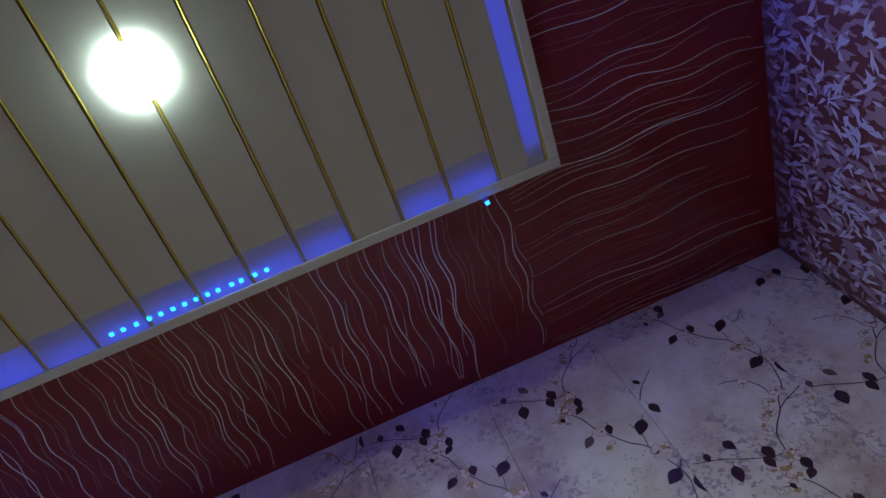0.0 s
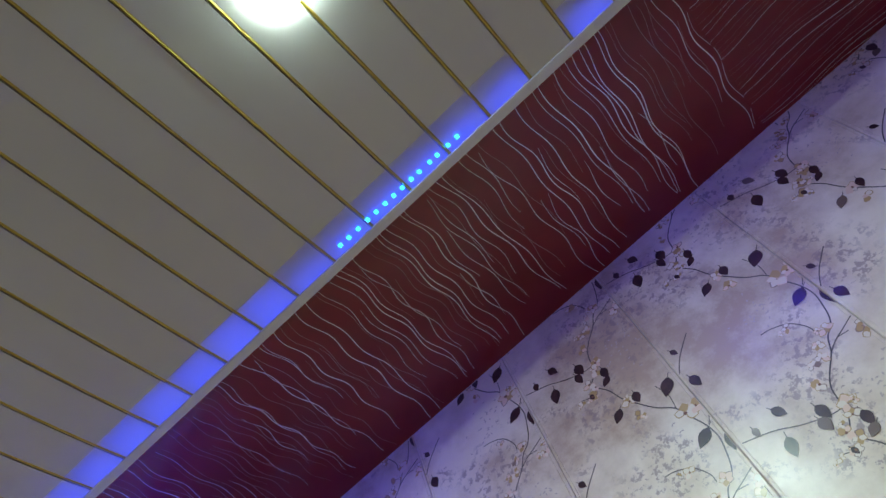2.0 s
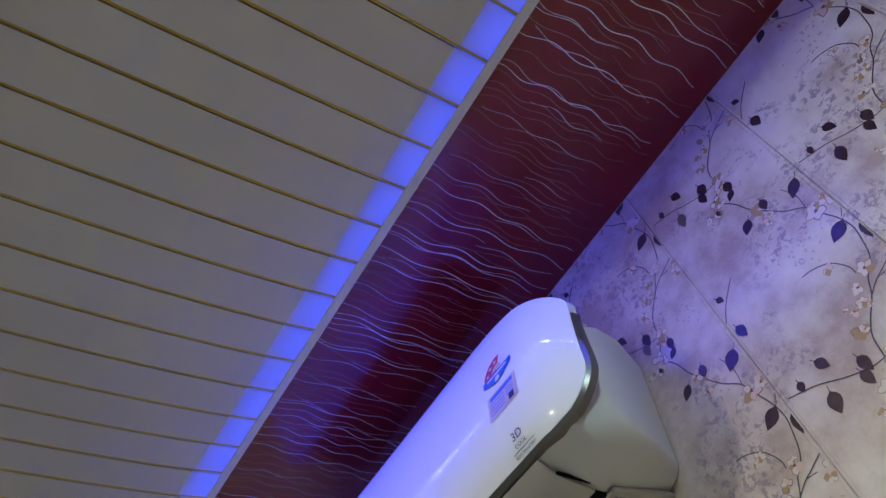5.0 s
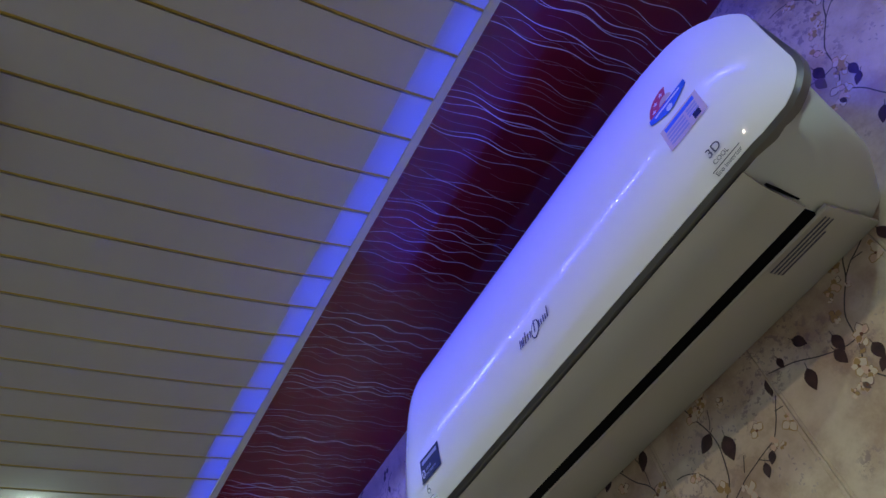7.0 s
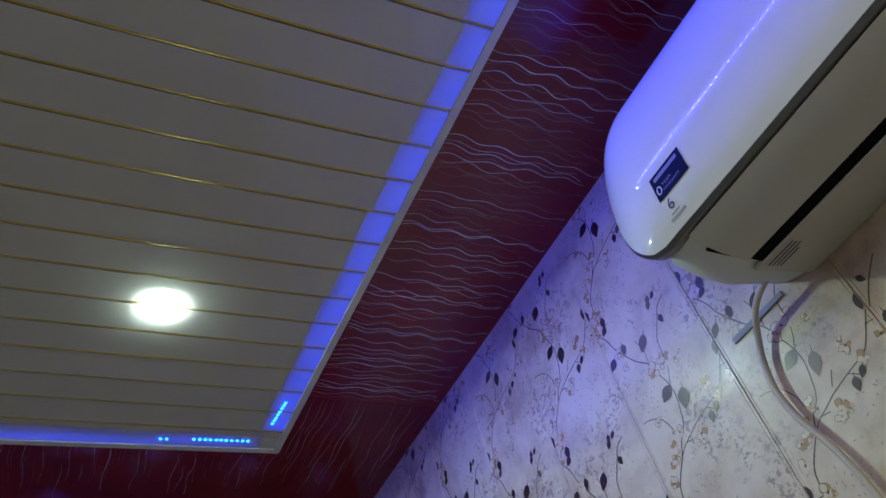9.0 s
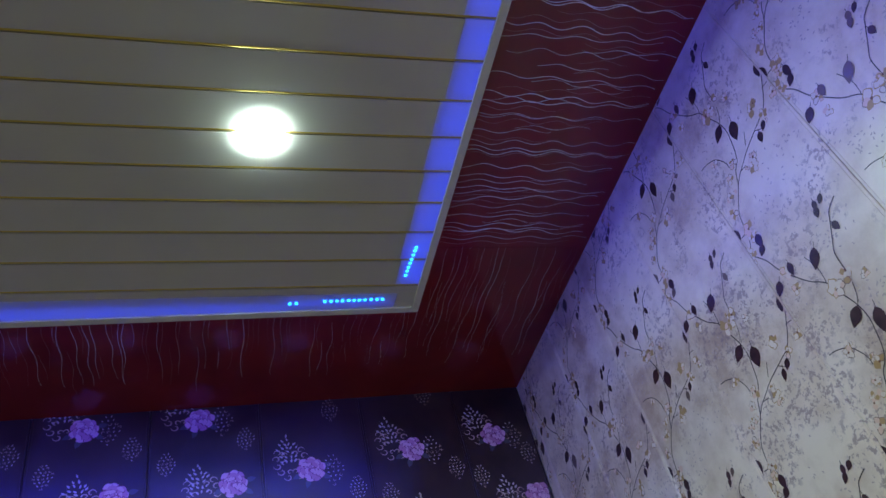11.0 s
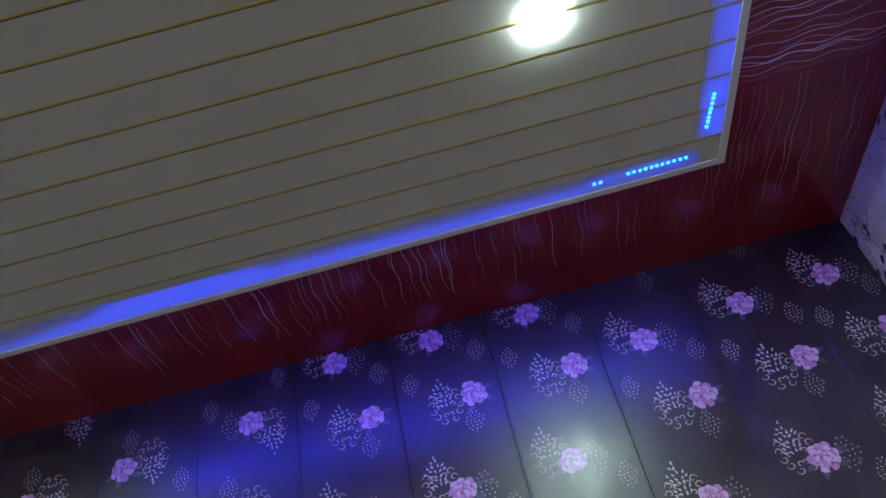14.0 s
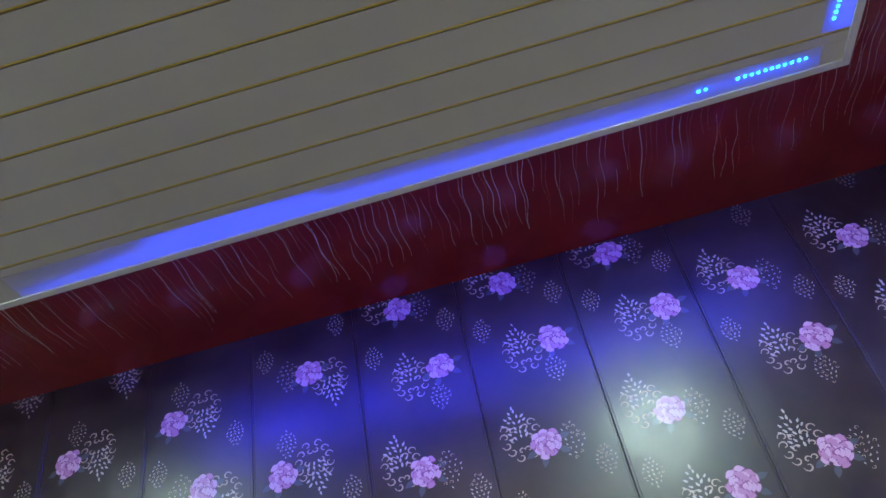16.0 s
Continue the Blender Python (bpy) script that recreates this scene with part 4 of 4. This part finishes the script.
    for i in range(13):
        y = 0.256 + 0.0116 * i
        box(bm, (BODY_X - 0.40, y, Z - 0.0620), (BODY_X + 0.22, y + 0.0025, Z - 0.0590))
    add("intake_grille", bm, BLACK, "dark slatted air intake on top")
    # air outlet: flap, black gap, lower lip
    a, b = BODY_X - 0.385, BODY_X + 0.352
    bm = bmesh.new()
    q = [(0.1590, -0.4400), (0.176, -0.4540), (0.204, -0.4620), (0.251, -0.4680), (0.251, -0.4650), (0.205, -0.4590), (0.178, -0.4505), (0.1620, -0.4370)]
    l = [bm.verts.new((a, y, Z + h)) for y, h in q]
    r_ = [bm.verts.new((b, y, Z + h)) for y, h in q]
    for i in range(len(q)):
        bm.faces.new((l[i], l[(i + 1) % len(q)], r_[(i + 1) % len(q)], r_[i]))
    bm.faces.new(l)
    bm.faces.new(r_[::-1])
    bmesh.ops.recalc_face_normals(bm, faces=bm.faces)
    add("flap", bm, AC_FLAP, "closed cream air outlet flap", angle=40)
    bm = bmesh.new()
    box(bm, (a + 0.004, 0.2495, Z - 0.4662), (b - 0.004, 0.281, Z - 0.4560))
    add("outlet_gap", bm, BLACK, "black air outlet gap")
    bm = bmesh.new()
    q = [(0.277, -0.4662), (0.280, -0.4680), (0.412, -0.4450), (0.412, -0.4400), (0.277, -0.4630)]
    l = [bm.verts.new((a - 0.012, y, Z + h)) for y, h in q]
    r_ = [bm.verts.new((b + 0.012, y, Z + h)) for y, h in q]
    for i in range(len(q)):
        bm.faces.new((l[i], l[(i + 1) % len(q)], r_[(i + 1) % len(q)], r_[i]))
    bm.faces.new(l)
    bm.faces.new(r_[::-1])
    bmesh.ops.recalc_face_normals(bm, faces=bm.faces)
    lip = add("bottom_plate", bm, AC_FLAP)
    # seams of the end caps
    for x in (a - 0.003, b + 0.003):
        bm = bmesh.new()
        box(bm, (x - 0.0015, 0.184, Z - 0.4590), (x + 0.0015, 0.276, Z - 0.4545))
        add("seam", bm, BLACK)
    # rating labels under the ends
    for x0, x1 in ((b - 0.105, b + 0.005), (a - 0.006, a + 0.055)):
        bm = bmesh.new()
        c = [bm.verts.new((x, y, Z + h)) for x, y, h in ((x0, 0.286, -0.4678), (x1, 0.286, -0.4678), (x1, 0.330, -0.4601), (x0, 0.330, -0.4601))]
        bm.faces.new(c)
        lab = add("rating_label", bm, AC_FLAP, "small printed rating label")
        for i in range(4):
            y0, y1 = 0.290 + 0.009 * i, 0.2945 + 0.009 * i
            z0, z1 = (Z - 0.4682 + (y - 0.286) * 0.175 for y in (y0, y1))
            xe = x1 - 0.006 - (0.02 if i == 3 else 0) * (x1 - x0) / 0.11
            bm = bmesh.new()
            bm.faces.new([bm.verts.new(p) for p in ((x0 + 0.006, y0, z0), (xe, y0, z0), (xe, y1, z1), (x0 + 0.006, y1, z1))])
            add("text_bar", bm, INK, "", lab)
    # side vents on the cap that faces the room's entrance
    bm = bmesh.new()
    for i in range(3):
        box(bm, (BODY_X + BODY_HALF - 0.0505 - 0.0050 * i, 0.31 + 0.022 * i, Z - 0.215), (BODY_X + BODY_HALF - 0.0445 - 0.0050 * i, 0.322 + 0.022 * i, Z - 0.160), 0.0008)
    add("side_vents", bm, AC_FLAP)

    # prints and stickers, laid on the curved face
    def patch(name, outline, material, x, h, turn=0.0, lift=0.0008, label="", parent=None):
        bm = bmesh.new()
        m = front_place(x, h, lift) @ Matrix.Rotation(radians(turn), 4, "Z")
        bm.faces.new([bm.verts.new(m @ Vector((u, v, 0))) for u, v in outline])
        return add(name, bm, material, label, parent)

    def rect(w, t, cx=0.0, cy=0.0):
        return [(cx - w / 2, cy - t / 2), (cx + w / 2, cy - t / 2), (cx + w / 2, cy + t / 2), (cx - w / 2, cy + t / 2)]

    def words(text, size, material, x, h, parent, turn=0.0, lift=0.0014):
        cu = bpy.data.curves.new("lettering", "FONT")
        cu.body, cu.size, cu.align_x, cu.align_y = text, size, "CENTER", "CENTER"
        cu.extrude = 0.0
        cu.materials.append(material)
        ob = new("lettering", cu)
        ob.parent = parent
        ob.matrix_local = root_inv @ front_place(x, h, lift) @ Matrix.Rotation(radians(turn), 4, "Z")
        return ob

    # energy sticker: half-round dial above, cream table below
    sx, sh = -1.430, -0.257
    arc = [(0.036 * math.cos(t), 0.036 * math.sin(t)) for t in (math.pi * i / 16 for i in range(17))]
    st = patch("energy_sticker", [(-0.036, -0.012), (0.036, -0.012)] + arc, STK_WHITE, sx, sh, label="half-round energy sticker with red, white and blue fields")
    red = [(0, 0.0)] + [(0.033 * math.cos(t), 0.033 * math.sin(t)) for t in (math.pi * (0.42 + 0.58 * i / 10) for i in range(11))]
    patch("red_field", red, STK_RED, sx, sh, lift=0.0011, parent=st)
    for i, t in enumerate((2.9, 2.3, 1.7)):
        star = []
        for j in range(10):
            a_ = math.pi / 2 + math.pi * j / 5
            rr = 0.0052 if j % 2 == 0 else 0.0022
            star.append((0.023 * math.cos(t) + rr * math.cos(a_), 0.023 * math.sin(t) + rr * math.sin(a_)))
        patch("star", star, STK_WHITE, sx, sh, lift=0.0015, parent=st)
    patch("cream_dial", [(0.012 * math.cos(t), 0.002 + 0.012 * math.sin(t)) for t in (math.pi * i / 8 for i in range(9))], STK_CREAM, sx, sh, lift=0.0016, parent=st)
    patch("blue_field", [(-0.036, 0.0), (-0.036, -0.012), (-0.006, -0.026), (0.006, -0.026), (0.036, -0.012), (0.036, 0.0)], STK_BLUE, sx, sh, lift=0.0013, parent=st)
    patch("text_bar", rect(0.05, 0.004, 0, -0.007), STK_WHITE, sx, sh, lift=0.0017, parent=st)
    patch("white_spot", disc(0.006, 12), STK_WHITE, sx, sh - 0.018, lift=0.0017, parent=st)
    tb = patch("table_sticker", rect(0.070, 0.048), STK_CREAM, sx + 0.005, sh - 0.064, label="cream printed sticker with small text bars")
    patch("blue_bar", rect(0.056, 0.008, 0, 0.016), STK_BLUE, sx + 0.005, sh - 0.064, lift=0.0012, parent=tb)
    for i in range(4):
        patch("text_bar", rect(0.034, 0.004, -0.012, 0.006 - 0.007 * i), GREY, sx + 0.005, sh - 0.064, lift=0.0012, parent=tb)
    for i in range(3):
        patch("text_bar", rect(0.018, 0.004, 0.018, 0.006 - 0.006 * i), GREY, sx + 0.005, sh - 0.064, lift=0.0012, parent=tb)
    patch("blue_mark", rect(0.012, 0.012, 0.020, -0.014), NAVY, sx + 0.005, sh - 0.064, lift=0.0012, parent=tb)
    # badge
    words("3D", 0.018, INK, -1.418, -0.4000, front)
    words("COOL", 0.0085, INK, -1.417, -0.4140, front)
    patch("badge_line", rect(0.046, 0.0011), INK, -1.415, -0.4205, parent=front)
    words("Eco Inverter", 0.0085, INK, -1.415, -0.4265, front)
    # maker's mark: a plain row of strokes with a ring
    mk = patch("maker_mark", [(0.010 * math.cos(t), 0.016 * math.sin(t)) for t in (2 * math.pi * i / 20 for i in range(20))], INK, -1.787, -0.3530, turn=-18, lift=0.0008, label="dark plain maker's mark")
    patch("ring_hole", [(0.0078 * math.cos(t), 0.0136 * math.sin(t)) for t in (2 * math.pi * i / 20 for i in range(20))], AC_WHITE, -1.787, -0.3530, turn=-18, lift=0.0012, parent=mk)
    for i, (o, tall) in enumerate(((-0.046, 0.016), (-0.041, 0.013), (-0.036, 0.016), (-0.029, 0.020), (-0.022, 0.012), (-0.014, 0.012), (0.000, 0.022), (0.014, 0.012), (0.020, 0.010), (0.027, 0.012), (0.033, 0.010), (0.040, 0.020))):
        patch("mark_stroke", rect(0.0028, tall), INK, -1.787 + o * 0.85, -0.353 + (tall - 0.012) / 2, turn=-8, lift=0.0016, parent=mk)
    # navy sticker
    nv = patch("navy_sticker", rect(0.064, 0.047), NAVY, -2.119, -0.3590, label="navy blue warranty sticker with pale print")
    patch("text_bar", rect(0.050, 0.007, 0, 0.014), GREY, -2.119, -0.3590, lift=0.0012, parent=nv)
    words("10", 0.022, STK_WHITE, -2.148, -0.3670, nv)
    words("YEAR", 0.008, GREY, -2.125, -0.3630, nv)
    words("WARRANTY", 0.0065, GREY, -2.119, -0.3720, nv)
    words("6", 0.024, INK, -2.138, -0.3980, front)
    patch("badge_line", rect(0.016, 0.0012), INK, -2.138, -0.4110, parent=front)
    patch("text_bar", rect(0.030, 0.004), GREY, -2.138, -0.4170, parent=front)
    # small sensor stud on the strip
    bm = bmesh.new()
    bmesh.ops.create_uvsphere(bm, u_segments=10, v_segments=6, radius=0.004, matrix=Matrix.Translation((-2.095, 0.166, Z - 0.430)))
    add("stud", bm, INK)
    root.rotation_euler = (0, 0.016, 0)
    tagged(root, "white wall-mounted split air conditioner with glossy curved front", "air conditioner")
    return root


air_conditioner()


# ---- under the air conditioner: mounting plate corner and drain cable ----
def mounting_plate():
    bm = bmesh.new()
    y0, y1 = WY0 - 0.004, WY0 - 0.0006
    tri = [(-2.338, Z - 0.424), (-2.338, Z - 0.434), (-2.300, Z - 0.434), (-2.222, Z - 0.432), (-2.222, Z - 0.424)]
    a = [bm.verts.new((x, y0, z)) for x, z in tri]
    b = [bm.verts.new((x, y1, z)) for x, z in tri]
    bm.faces.new(a)
    bm.faces.new(b[::-1])
    for i in range(5):
        bm.faces.new((a[i], a[(i + 1) % 5], b[(i + 1) % 5], b[i]))
    bmesh.ops.recalc_face_normals(bm, faces=bm.faces)
    return tagged(part("mounting_plate", bm, AC_TRIM), "thin grey steel mounting plate on the floral wall", "bracket")


mounting_plate()


def cable(name, points, radius, material, label):
    cu = bpy.data.curves.new(name, "CURVE")
    cu.dimensions, cu.bevel_depth, cu.bevel_resolution = "3D", radius, 3
    sp = cu.splines.new("NURBS")
    sp.points.add(len(points) - 1)
    for p, q in zip(sp.points, points):
        p.co = (*q, 1)
    sp.use_endpoint_u, sp.order_u = True, 4
    cu.materials.append(material)
    ob = new(name, cu)
    return tagged(ob, label, "cable")


yc = WY0 - 0.014
cable("drain_cable", [(-2.205, WY0 - 0.05, Z - 0.425), (-2.240, WY0 - 0.05, Z - 0.432), (-2.285, yc, Z - 0.445), (-2.318, yc, Z - 0.52), (-2.312, yc, Z - 0.59), (-2.288, yc, Z - 0.65), (-2.268, yc, Z - 0.73), (-2.262, yc, Z - 0.95), (-2.262, yc, Z - 1.3)], 0.0052, CABLE, "cream plastic drain cable hanging down the floral wall")
